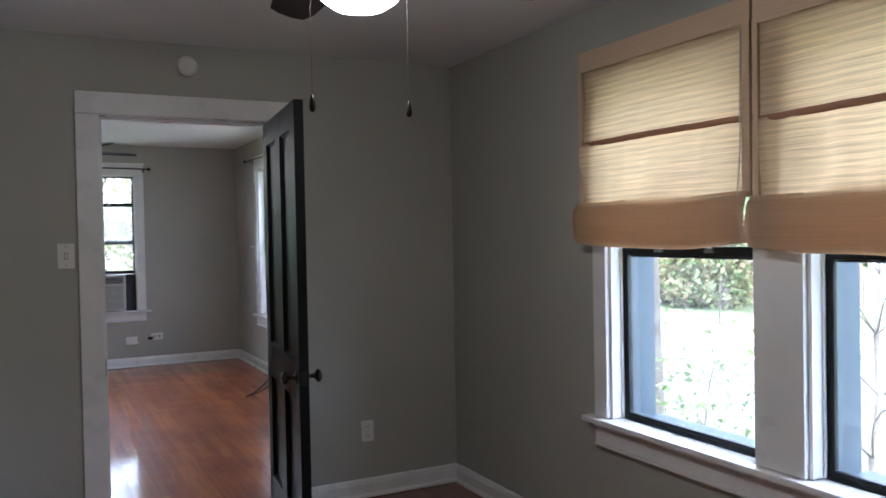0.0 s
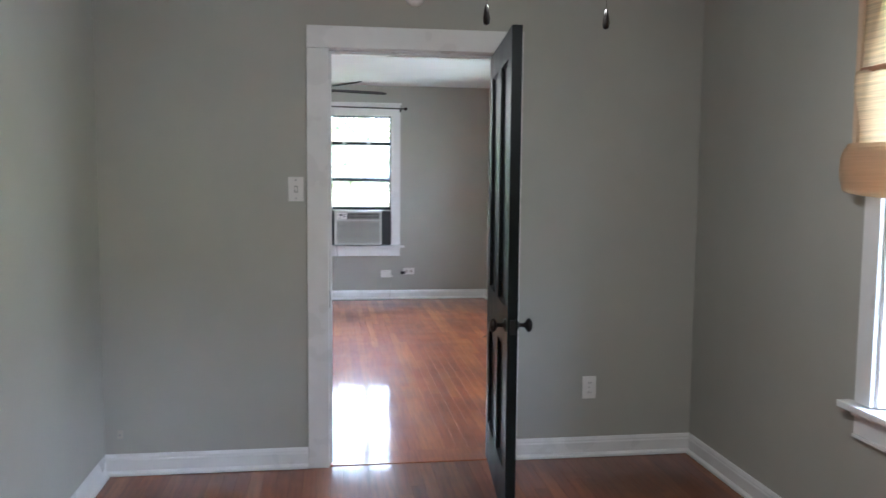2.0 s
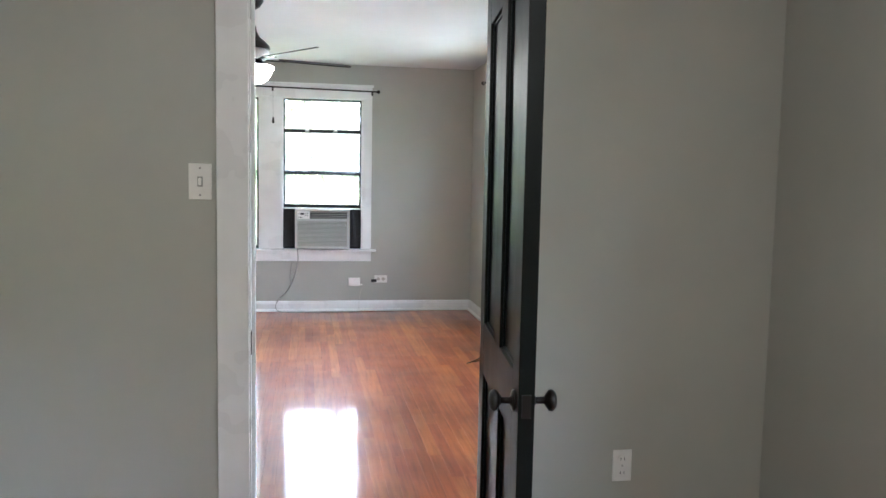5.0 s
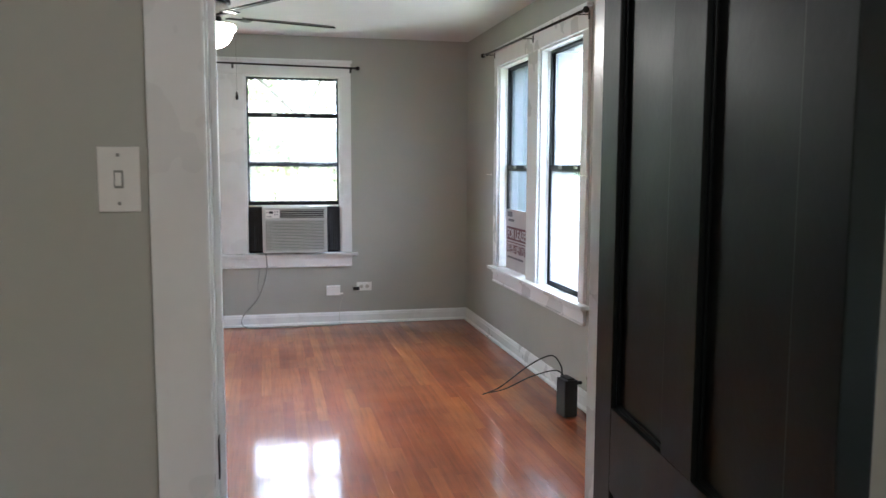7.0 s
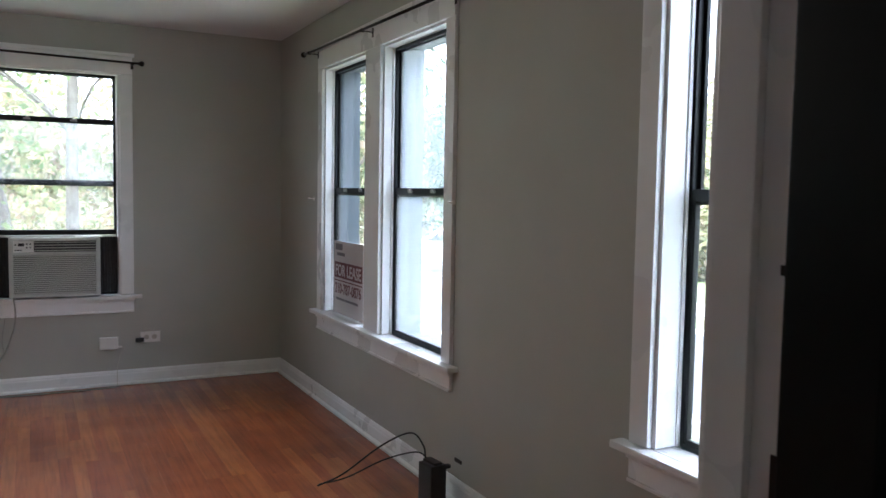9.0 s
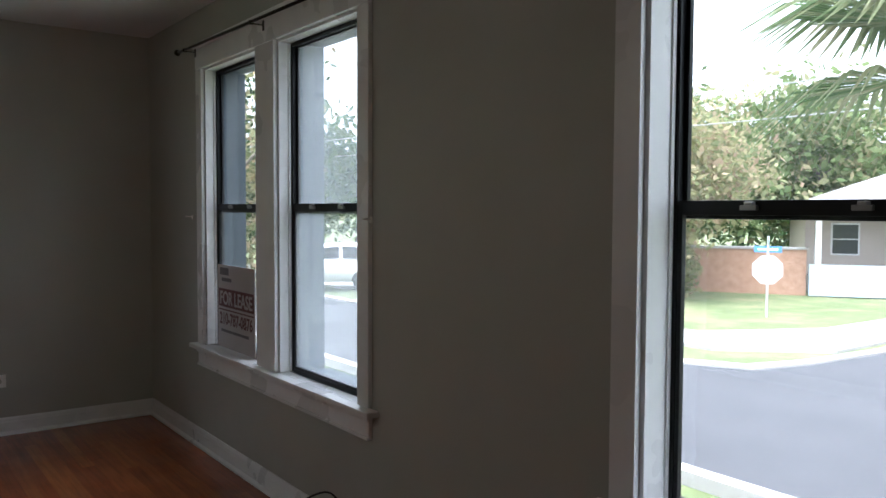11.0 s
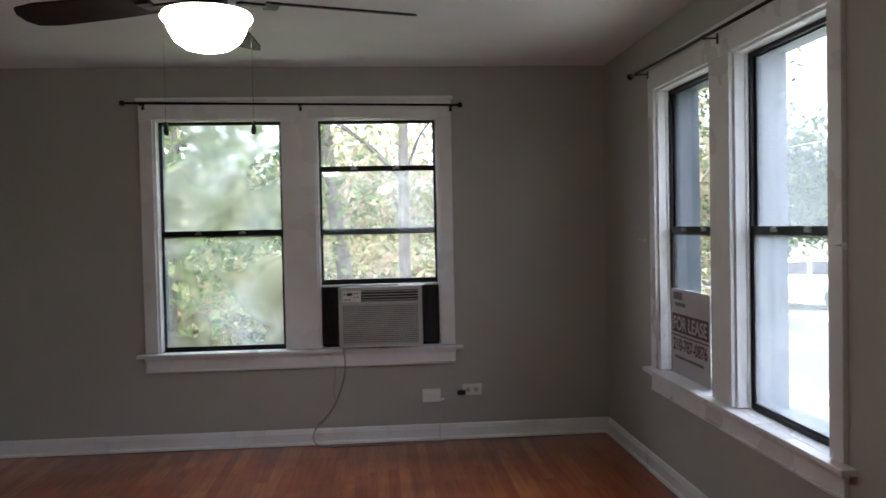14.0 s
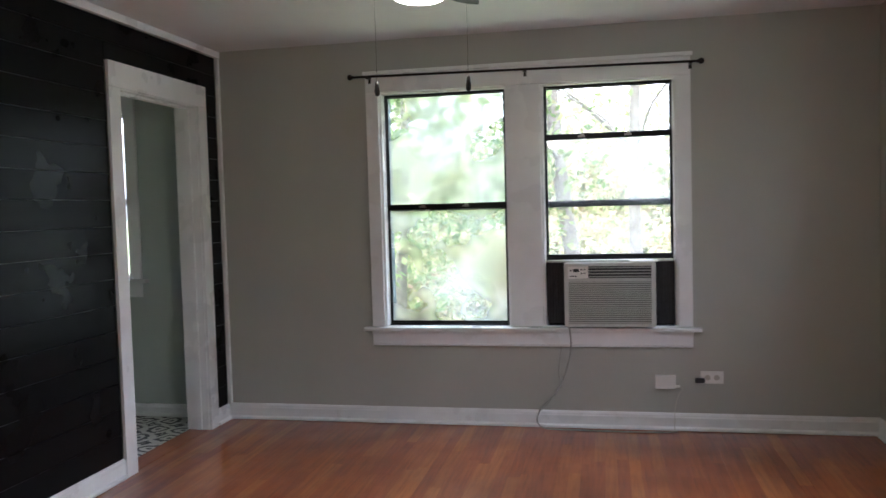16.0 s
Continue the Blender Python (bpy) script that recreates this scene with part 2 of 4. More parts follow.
M_LEAF = leaf_mat("autumn_green_leaves", [(0.09, 0.13, 0.05), (0.15, 0.2, 0.08), (0.22, 0.25, 0.12), (0.3, 0.27, 0.15)])
M_LEAF2 = leaf_mat("yellowing_leaves", [(0.17, 0.2, 0.1), (0.28, 0.29, 0.14), (0.35, 0.31, 0.18), (0.36, 0.26, 0.18)])
M_LEAFD = leaf_mat("dark_leaves", [(0.025, 0.05, 0.02), (0.05, 0.08, 0.03), (0.08, 0.11, 0.04)])
M_PALM = leaf_mat("palm_leaves", [(0.08, 0.13, 0.05), (0.16, 0.2, 0.1), (0.26, 0.26, 0.15)])
M_BARK = ground_mat("bark", [(0.3, (0.09, 0.075, 0.06)), (0.7, (0.2, 0.17, 0.14))], 6.0, 0.9, 0.8, 25)


# ---- building helpers ----
def thing(name, m=None, label="", category="", group="", kind=""):
    ob = new(name)
    ob.empty_display_size = 0.1
    if m is not None:
        ob.matrix_basis = m
    return tagged(ob, label, category, group, kind)


def part(name, bm, material, parent=None, label="", smooth=False):
    """Links a bmesh as one mesh object under a thing or a part."""
    bmesh.ops.recalc_face_normals(bm, faces=bm.faces)
    me = bpy.data.meshes.new(name)
    bm.to_mesh(me)
    bm.free()
    me.materials.append(material)
    if smooth:
        me.polygons.foreach_set("use_smooth", [True] * len(me.polygons))
    ob = new(name, me)
    ob.parent = parent
    if label:
        ob["label"] = label
    return ob


def box(bm, x0, x1, y0, y1, z0, z1, bevel=0.0):
    r = bmesh.ops.create_cube(bm, size=1, matrix=Matrix.LocRotScale(((x0 + x1) / 2, (y0 + y1) / 2, (z0 + z1) / 2), None, (x1 - x0, y1 - y0, z1 - z0)))
    if bevel:
        edges = list({e for v in r["verts"] for e in v.link_edges})
        bmesh.ops.bevel(bm, geom=edges, offset=bevel, segments=2, affect="EDGES", profile=0.7)
    return bm


def boxes(*dims, bevel=0.0):
    bm = bmesh.new()
    for d in dims:
        box(bm, *d, bevel=bevel)
    return bm


def lathe(bm, profile, segments=28, m=Matrix()):
    """Turns (radius, z) points about z."""
    rings = []
    for r, z in profile:
        if r < 1e-5:
            rings.append([bm.verts.new(m @ Vector((0, 0, z)))])
        else:
            rings.append([bm.verts.new(m @ Vector((r * math.cos(a), r * math.sin(a), z))) for a in (2 * math.pi * i / segments for i in range(segments))])
    for a, b in zip(rings, rings[1:]):
        for i in range(segments):
            j = (i + 1) % segments
            if len(a) == 1 and len(b) == 1:
                continue
            if len(a) == 1:
                bm.faces.new((a[0], b[i], b[j]))
            elif len(b) == 1:
                bm.faces.new((a[i], a[j], b[0]))
            else:
                bm.faces.new((a[i], a[j], b[j], b[i]))
    return bm


def tube(bm, points, radius, segments=8, taper=None):
    """A round tube along points."""
    pts = [Vector(p) for p in points]
    rings = []
    for i, p in enumerate(pts):
        d = (pts[min(i + 1, len(pts) - 1)] - pts[max(i - 1, 0)]).normalized()
        side = d.cross(Vector((0, 0, 1)) if abs(d.z) < 0.95 else Vector((1, 0, 0))).normalized()
        up = side.cross(d)
        r = radius if taper is None else radius + (taper - radius) * i / (len(pts) - 1)
        rings.append([bm.verts.new(p + r * (math.cos(a) * side + math.sin(a) * up)) for a in (2 * math.pi * k / segments for k in range(segments))])
    for a, b in zip(rings, rings[1:]):
        for k in range(segments):
            j = (k + 1) % segments
            bm.faces.new((a[k], a[j], b[j], b[k]))
    bm.faces.new(rings[0])
    bm.faces.new(rings[-1])
    return bm


def curve_pts(pts, n=8):
    """A smooth line through points."""
    p = [Vector(q) for q in pts]
    p = [2 * p[0] - p[1], *p, 2 * p[-1] - p[-2]]
    out = []
    for i in range(1, len(p) - 2):
        for k in range(n):
            t = k / n
            a, b, c, d = p[i - 1 : i + 3]
            out.append(0.5 * ((2 * b) + (c - a) * t + (2 * a - 5 * b + 4 * c - d) * t * t + (3 * b - a - 3 * c + d) * t ** 3))
    out.append(p[-2])
    return out


def wall_bm(u0, u1, z0, z1, depth, holes):
    """A wall in local u (x), depth (y, from 0 outwards) and z, with openings through it."""
    us = sorted({u0, u1, *(h[0] for h in holes), *(h[1] for h in holes)})
    zs = sorted({z0, z1, *(h[2] for h in holes), *(h[3] for h in holes)})
    us, zs = [u for u in us if u0 <= u <= u1], [z for z in zs if z0 <= z <= z1]
    solid = {}
    for i in range(len(us) - 1):
        for k in range(len(zs) - 1):
            cu, cz = (us[i] + us[i + 1]) / 2, (zs[k] + zs[k + 1]) / 2
            solid[i, k] = not any(h[0] < cu < h[1] and h[2] < cz < h[3] for h in holes)
    bm = bmesh.new()

    def quad(*pts):
        bm.faces.new([bm.verts.new(p) for p in pts])

    for (i, k), s in solid.items():
        if not s:
            continue
        a, b, c, d = us[i], us[i + 1], zs[k], zs[k + 1]
        quad((a, 0, c), (b, 0, c), (b, 0, d), (a, 0, d))
        quad((a, depth, c), (a, depth, d), (b, depth, d), (b, depth, c))
        if not solid.get((i - 1, k)):
            quad((a, 0, c), (a, 0, d), (a, depth, d), (a, depth, c))
        if not solid.get((i + 1, k)):
            quad((b, 0, c), (b, depth, c), (b, depth, d), (b, 0, d))
        if not solid.get((i, k - 1)):
            quad((a, 0, c), (a, depth, c), (b, depth, c), (b, 0, c))
        if not solid.get((i, k + 1)):
            quad((a, 0, d), (b, 0, d), (b, depth, d), (a, depth, d))
    bmesh.ops.remove_doubles(bm, verts=bm.verts, dist=1e-5)
    return bm


# ---- plan, in metres ----
EAST, NORTH, WEST = 4.115, 5.5, 0.0   # wall faces of the far room
R1WEST, R1SOUTH = 1.195, -5.3            # the first room
DW0, DW1 = 0.0, 0.18                     # the wall between the rooms
CEIL1, CEIL2 = 2.385, 2.485
DX0, DX1, DTOP = 2.25, 3.08, 2.02        # the doorway
Z0, Z1 = 0.64, 2.138                     # window glass
FAR_PANES = [(1.157, 1.953), (2.19, 2.972)]
EAST_PANES = [(-4.475, -3.765), (-3.525, -2.80)]
THIRD_PANES = [(-1.388, -0.66)]
ROOM1_PANES = [(1.42, 2.165), (2.392, 3.12)]
to_east = pose(EAST, 0, 0, 0, 0, -90)    # local u runs towards -y, depth towards +x
to_north = pose(0, NORTH, 0)


def holes_of(panes, top=Z1, low=Z0):
    return [(a - 0.03, b + 0.03, low - 0.028, top + 0.03) for a, b in panes]


# ---- walls, floors, ceilings ----
def structure(name, bm, material, m=None):
    ob = part(name, bm, material)
    if m is not None:
        ob.matrix_basis = m
    return tagged(ob, kind="structure")


structure("wall_east", wall_bm(-NORTH - 0.14, -R1SOUTH + 0.14, -0.5, 2.8, 0.14, holes_of(EAST_PANES + THIRD_PANES, low=Z0 - 0.03) + holes_of(ROOM1_PANES, 2.035)), M_WALL, to_east)
structure("wall_north", wall_bm(WEST - 0.12, EAST - 0.001, -0.5, 2.8, 0.14, holes_of(FAR_PANES)), M_WALL, to_north)
structure("wall_between_rooms", wall_bm(WEST - 0.12, EAST - 0.001, -0.2, 2.8, DW1 - DW0, [(DX0 - 0.02, DX1 + 0.02, -0.3, DTOP + 0.02)]), M_WALL, pose(0, DW0, 0))
structure("wall_room_1_west", boxes((R1WEST - 0.12, R1WEST, R1SOUTH, DW0 - 0.001, -0.2, 2.8)), M_WALL)
structure("wall_room_1_south", boxes((R1WEST - 0.12, EAST - 0.001, R1SOUTH - 0.14, R1SOUTH - 0.001, -0.2, 2.8)), M_WALL)
structure("ceiling_1", boxes((R1WEST - 0.001, EAST - 0.002, R1SOUTH, DW0 - 0.002, CEIL1, CEIL1 + 0.1)), M_CEIL)
structure("ceiling_2", boxes((WEST - 0.001, EAST - 0.002, DW1 + 0.001, NORTH - 0.002, CEIL2, CEIL2 + 0.1)), M_CEIL)
structure("roof", boxes((-4.5, EAST + 0.3, R1SOUTH - 0.3, NORTH + 0.3, 2.82, 2.95)), M_CEIL)

# west wall of the far room, with a cased opening to a side room
OP0, OP1, OPTOP = 4.365, 5.195, 2.085
structure("wall_west", wall_bm(DW1, NORTH - 0.001, -0.2, 2.8, 0.12, [(OP0 - 0.02, OP1 + 0.02, -0.3, OPTOP + 0.02)]), M_WALL, pose(WEST, 0, 0, 0, 0, 90))
# side room
structure("wall_side_north", wall_bm(-2.4, WEST - 0.122, -0.2, 2.8, 0.14, [(-1.465, -0.675, 0.935, 2.14)]), M_WALL2, pose(0, NORTH, 0))
structure("wall_side_west", boxes((-2.52, -2.4, 3.6, NORTH + 0.14, -0.2, 2.8)), M_WALL2)
structure("wall_side_south", boxes((-2.4, WEST - 0.122, 3.5, 3.62, -0.2, 2.8)), M_WALL2)
structure("ceiling_3", boxes((-2.4, WEST - 0.122, 3.62, NORTH - 0.002, CEIL2, CEIL2 + 0.1)), M_CEIL)


def baseboard(name, m, length, h=0.1, gap=None):
    """Baseboard with a rounded cap and a quarter round shoe; local x along, y into the room is negative."""
    bm = bmesh.new()
    prof = [(0, 0), (-0.028, 0), (-0.027, 0.012), (-0.019, 0.02), (-0.015, 0.022), (-0.015, h * 0.72), (-0.012, h * 0.8), (-0.012, h * 0.86), (-0.006, h), (0, h)]
    for a, b in gap or [(0, length)]:
        ra = [bm.verts.new((a, y, z)) for y, z in prof]
        rb = [bm.verts.new((b, y, z)) for y, z in prof]
        for i in range(len(prof)):
            j = (i + 1) % len(prof)
            bm.faces.new((ra[i], ra[j], rb[j], rb[i]))
        bm.faces.new(ra)
        bm.faces.new(rb)
    ob = part(name, bm, M_TRIM)
    ob.matrix_basis = m
    return tagged(ob, kind="structure")


baseboard("baseboard_1", pose(R1WEST, DW0, 0.003), 0, 0.1, [(0, 2.144 - R1WEST), (3.186 - R1WEST, EAST - R1WEST)])
baseboard("baseboard_2", pose(EAST, DW0 - 0.03, 0.003, 0, 0, -90), 5.2)
baseboard("baseboard_3", pose(R1WEST, R1SOUTH, 0.003, 0, 0, 90), 5.26)
baseboard("baseboard_4", pose(WEST, NORTH, 0.003), EAST - WEST, 0.105)
baseboard("baseboard_5", pose(EAST, NORTH - 0.03, 0.003, 0, 0, -90), NORTH - DW1 - 0.03, 0.105)
baseboard("baseboard_6", pose(WEST + 0.014, DW1, 0.003, 0, 0, 90), 0, 0.105, [(0, 4.259 - DW1), (5.301 - DW1, NORTH - DW1 - 0.03)])
baseboard("baseboard_7", pose(-2.4, NORTH, 0.003), 2.4 + WEST - 0.125, 0.085)
structure("trim_crown", boxes((WEST + 0.015, WEST + 0.045, DW1, NORTH - 0.004, CEIL2 - 0.045, CEIL2 - 0.002), bevel=0.006), M_TRIM)
structure("trim_corner", boxes((WEST + 0.015, WEST + 0.04, NORTH - 0.03, NORTH - 0.003, 0.11, CEIL2 - 0.047), bevel=0.005), M_TRIM)


# ---- windows ----
def window(name, m, panes, raised=(), glass=None, label="white cased double-hung window with black aluminium sashes", z0=Z0, z1=Z1, rail=1.403, inset=0.06, f=0.015, s=0.013, outer=0.235):
    """Casing, stool and apron inside, black sashes, blue-grey reveal outside; u runs along the wall."""
    w = thing(name, m, kind="structure")
    lo, hi = panes[0][0], panes[-1][1]
    side, top, bot = 0.1, z1 + 0.15, z0 - 0.028

    def casing(nm, a, b, c, d):
        part(nm, boxes((a, b, -0.02, 0.0, c, d), bevel=0.004), M_TRIM, w)

    casing("side_casing", lo - side, lo - 0.016, z0, z1 + 0.012)
    casing("side_casing", hi + 0.016, hi + side, z0, z1 + 0.012)
    bm = boxes((lo - side, hi + side, -0.022, 0.0, z1 + 0.013, top - 0.024), bevel=0.004)
    box(bm, lo - side - 0.012, hi + side + 0.012, -0.04, 0.0, top - 0.023, top, bevel=0.006)
    part("head_casing", bm, M_TRIM, w)
    for (a, b), (c, d) in zip(panes, panes[1:]):
        bm = boxes((b + 0.016, c - 0.016, -0.02, 0.0, z0, z1 + 0.012), bevel=0.004)
        part("mullion", bm, M_TRIM, w)
    bm = boxes((lo - 0.15, hi + 0.15, -0.055, 0.0, bot, z0 - 0.004), bevel=0.006)
    for a, b in panes:
        box(bm, a - 0.026, b + 0.026, 0.001, inset - 0.004, bot + 0.001, z0 - 0.005)
    part("window_sill", bm, M_TRIM, w)
    bm = boxes((lo - side, hi + side, -0.018, 0.0, bot - 0.085, bot - 0.001), bevel=0.004)
    box(bm, lo - side - 0.004, hi + side + 0.004, -0.028, 0.0, bot - 0.022, bot - 0.001, bevel=0.005)
    box(bm, lo - side, hi + side, -0.024, 0.0, bot - 0.098, bot - 0.086, bevel=0.003)
    part("apron", bm, M_TRIM, w)
    for i, (a, b) in enumerate(panes):
        # white liner of the opening
        k = inset
        bm = boxes((a - 0.028, a - 0.002, 0.001, k, z0, z1 + 0.026), (b + 0.002, b + 0.028, 0.001, k, z0, z1 + 0.026), (a - 0.002, b + 0.002, 0.001, k, z1 + 0.002, z1 + 0.026))
        box(bm, a - 0.028, a + 0.004, k - 0.014, k, z0, z1 + 0.02, bevel=0.003)
        box(bm, b - 0.004, b + 0.028, k - 0.014, k, z0, z1 + 0.02, bevel=0.003)
        part("jamb_liner", bm, M_TRIM, w)
        # blue-grey reveal outside
        e = outer
        bm = boxes((a - 0.028, a - 0.004, k + 0.038, e, z0 - 0.03, z1 + 0.03), (b + 0.004, b + 0.028, k + 0.038, e, z0 - 0.03, z1 + 0.03), (a - 0.004, b + 0.004, k + 0.038, e, z1 + 0.004, z1 + 0.03), (a - 0.004, b + 0.004, k + 0.038, e + 0.03, z0 - 0.03, z0 - 0.01))
        part("outer_frame", bm, M_BLUETRIM, w)
        # fixed black frame
        fb = boxes((a, a + f, k + 0.001, k + 0.037, z0, z1), (b - f, b, k + 0.001, k + 0.037, z0, z1), (a + f, b - f, k + 0.001, k + 0.037, z1 - f, z1), (a + f, b - f, k + 0.001, k + 0.037, z0 - 0.004, z0 + 0.012), bevel=0.002)
        part("window_frame", fb, M_BLACK, w)
        g = (glass or {}).get(i, M_GLASS)
        up = i in raised
        lz0, lz1 = (1.052, 1.84) if up else (z0 + 0.012, rail + 0.026)

        def sash(nm, c, d, y0, y1, rb, rt):
            bm = boxes((a + f, a + f + s, y0, y1, c, d), (b - f - s, b - f, y0, y1, c, d), (a + f + s, b - f - s, y0, y1, c, c + rb), (a + f + s, b - f - s, y0, y1, d - rt, d), bevel=0.002)
            ob = part(nm, bm, M_BLACK, w)
            p = part("pane", boxes((a + f + s - 0.003, b - f - s + 0.003, (y0 + y1) / 2 - 0.002, (y0 + y1) / 2 + 0.002, c + rb - 0.003, d - rt + 0.003)), g, ob)
            p.visible_shadow = False
            return ob

        sash("upper_sash", rail - 0.02, z1 - f, k + 0.021, k + 0.035, 0.04, 0.006)
        low = sash("lower_sash", lz0, lz1, k + 0.003, k + 0.019, 0.034 if up else 0.014, 0.036)
        for q in (0.3, 0.66):
            u = a + q * (b - a)
            part("latch", boxes((u - 0.022, u + 0.022, k - 0.008, k + 0.0028, lz1 - 0.024, lz1 - 0.012), (u - 0.006, u + 0.014, k - 0.016, k + 0.002, lz1 - 0.012, lz1 - 0.004), bevel=0.002), M_BRASS, low)
    return w


window("window_1", to_north, FAR_PANES, raised=(1,), glass={0: M_GLASS_DIRTY, 1: M_GLASS_HAZY}, f=0.01, s=0.009)
window("window_2", to_east, EAST_PANES, glass={1: M_GLASS_FOG}, z0=Z0 - 0.03, rail=1.373)
window("window_3", to_east, THIRD_PANES, inset=0.095, z0=Z0 - 0.03, rail=1.373, outer=0.15)
window("window_4", to_east, ROOM1_PANES, z1=2.035, rail=1.34)
window("window_5", pose(0, NORTH, 0), [(-1.435, -0.705)], z0=0.965, z1=2.11, rail=1.5)


# ---- doorways ----
def doorway(name, m, u0, u1, top, depth, side=0.105, head=0.108, both=True):
    """Casings on the wall faces and a jamb lining through the wall; local y runs through the wall."""
    d = thing(name, m, kind="structure")
    for y0, y1 in ((-0.02, -0.001), (depth + 0.001, depth + 0.02))[: 2 if both else 1]:
        bm = boxes((u0 - side, u0 - 0.004, y0, y1, 0.001, top + 0.003), (u1 + 0.004, u1 + side, y0, y1, 0.001, top + 0.003), bevel=0.004)
        part("side_casing", bm, M_TRIM, d)
        bm = boxes((u0 - side, u1 + side, y0, y1, top + 0.004, top + head), bevel=0.004)
        part("head_casing", bm, M_TRIM, d)
    bm = boxes((u0 - 0.018, u0, 0.0, depth, 0.001, top + 0.018), (u1, u1 + 0.018, 0.0, depth, 0.001, top + 0.018), (u0, u1, 0.0, depth, top, top + 0.018))
    box(bm, u0, u0 + 0.012, 0.045, 0.08, 0.001, top, bevel=0.003)
    box(bm, u1 - 0.012, u1, 0.045, 0.08, 0.001, top, bevel=0.003)
    box(bm, u0 + 0.012, u1 - 0.012, 0.045, 0.08, top - 0.012, top, bevel=0.003)
    part("jamb", bm, M_TRIM, d)
    return d


d1 = doorway("door_1", pose(0, DW0, 0), DX0, DX1, DTOP, DW1 - DW0)
part("strike_plate", boxes((DX0, DX0 + 0.003, 0.008, 0.036, 0.79, 0.87), bevel=0.001), M_IRON, d1)
part("hinge", boxes((DX1 - 0.003, DX1, 0.002, 0.036, 1.7, 1.79), (DX1 - 0.003, DX1, 0.002, 0.036, 0.22, 0.31), bevel=0.001), M_IRON, d1)
part("worn_hinge_mortise", boxes((DX1 - 0.0025, DX1, 0.084, 0.1, 1.08, 1.125), (DX1 - 0.0025, DX1, 0.084, 0.092, 1.02, 1.075), (DX1 - 0.0025, DX1, 0.092, 0.098, 1.3, 1.31)), M_IRON, d1)
part("jamb_stop", boxes((DX1 - 0.012, DX1 - 0.0005, 0.125, DW1 - 0.001, 0.005, DTOP - 0.0005), bevel=0.003), M_TRIM, d1)
part("threshold", boxes((DX0, DX1, 0.0, DW1, -0.02, 0.004), bevel=0.002), M_FLOOR, d1)
doorway("door_2", pose(WEST + 0.015, 0, 0, 0, 0, 90), OP0, OP1, OPTOP, 0.135, 0.105, 0.14)


def panel_door(m):
    """A four-panel leaf: local x from the hinge, y through the leaf, z up."""
    W, H, T = 0.86, 2.0, 0.042
    d = thing("panel_door", m, "dark green-black painted four-panel wooden door standing open", "door")
    st, mid = 0.105, 0.125
    rails = [(0.0, 0.2), (0.71, 0.885), (1.885, H)]
    c = W / 2
    for a, b in ((0, st), (W - st, W)):
        part("stile", boxes((a, b, -T / 2, T / 2, 0, H), bevel=0.003), M_DOOR, d)
    for z0, z1 in rails:
        part("rail", boxes((st, W - st, -T / 2 + 0.0005, T / 2 - 0.0005, z0, z1), bevel=0.002), M_DOOR, d)
    for (_, z0), (z1, _) in zip(rails, rails[1:]):
        part("muntin", boxes((c - mid / 2, c + mid / 2, -T / 2 + 0.0005, T / 2 - 0.0005, z0, z1), bevel=0.002), M_DOOR, d)
        for a, b in ((st, c - mid / 2), (c + mid / 2, W - st)):
            bm = boxes((a, b, -0.0045, 0.0045, z0, z1))
            for s in (-1, 1):
                y0, y1 = sorted((s * 0.0047, s * 0.011))
                for dims in ((a + 0.0005, a + 0.008, y0, y1, z0, z1), (b - 0.008, b - 0.0005, y0, y1, z0, z1), (a + 0.008, b - 0.008, y0, y1, z0, z0 + 0.008), (a + 0.008, b - 0.008, y0, y1, z1 - 0.008, z1)):
                    box(bm, *dims, bevel=0.002)
            part("panel", bm, M_DOOR, d)
    kz = 0.815
    for s in (-1, 1):
        prof = [(0.0, 0.0), (0.028, 0.0), (0.028, 0.004), (0.02, 0.008), (0.009, 0.012), (0.009, 0.034), (0.016, 0.038), (0.027, 0.046), (0.029, 0.054), (0.022, 0.063), (0.006, 0.067), (0.0, 0.067)]
        bm = lathe(bmesh.new(), prof, 24, Matrix.Translation((W - 0.06, s * (T / 2 + 0.0005), kz)) @ Matrix.Rotation(radians(-90 * s), 4, "X"))
        part("knob", bm, M_IRON, d, "round black metal door knob", True)
    part("latch_plate", boxes((W, W + 0.002, -0.012, 0.012, kz - 0.03, kz + 0.03), bevel=0.0008), M_IRON, d)
    part("hinge_leaf", boxes((-0.004, 0.0, -0.016, 0.014, 1.69, 1.78), (-0.004, 0.0, -0.016, 0.014, 0.21, 0.3), bevel=0.001), M_IRON, d)
    return d


panel_door(pose(3.06, 0.06, 0.012, 0, 0, -95.9))


# ---- black board wall ----
def board_wall():
    w = thing("black_board_cladding", pose(WEST, 0, 0), "glossy black painted horizontal shiplap boards covering a wall", "wall cladding", kind="structure")
    h, z = 0.139, 0.1
    random.seed(4)
    while z < CEIL2 - 0.05:
        top = min(z + h - 0.0025, CEIL2 - 0.046)
        full = (DW1 + 0.002, NORTH - 0.032, z, top)
        left, right = (DW1 + 0.002, 4.257, z, top), (5.303, NORTH - 0.032, z, top)
        spans = [full] if z > 2.224 else [left, right]
        if z < 2.224 < top - 0.01:
            spans.append((4.258, 5.302, 2.227, top))
        for a, b, zb, zt in spans:
            cuts = [a]
            if b - a > 2:
                cuts.append(a + random.uniform(1.0, b - a - 1.0))
            cuts.append(b)
            for c, e in zip(cuts, cuts[1:]):
                part("board", boxes((0.001, 0.0125 + random.uniform(0, 0.002), c + 0.0006, e - 0.0006, zb, zt), bevel=0.001), M_BLACKWALL, w)
        z += h
    return w


board_wall()


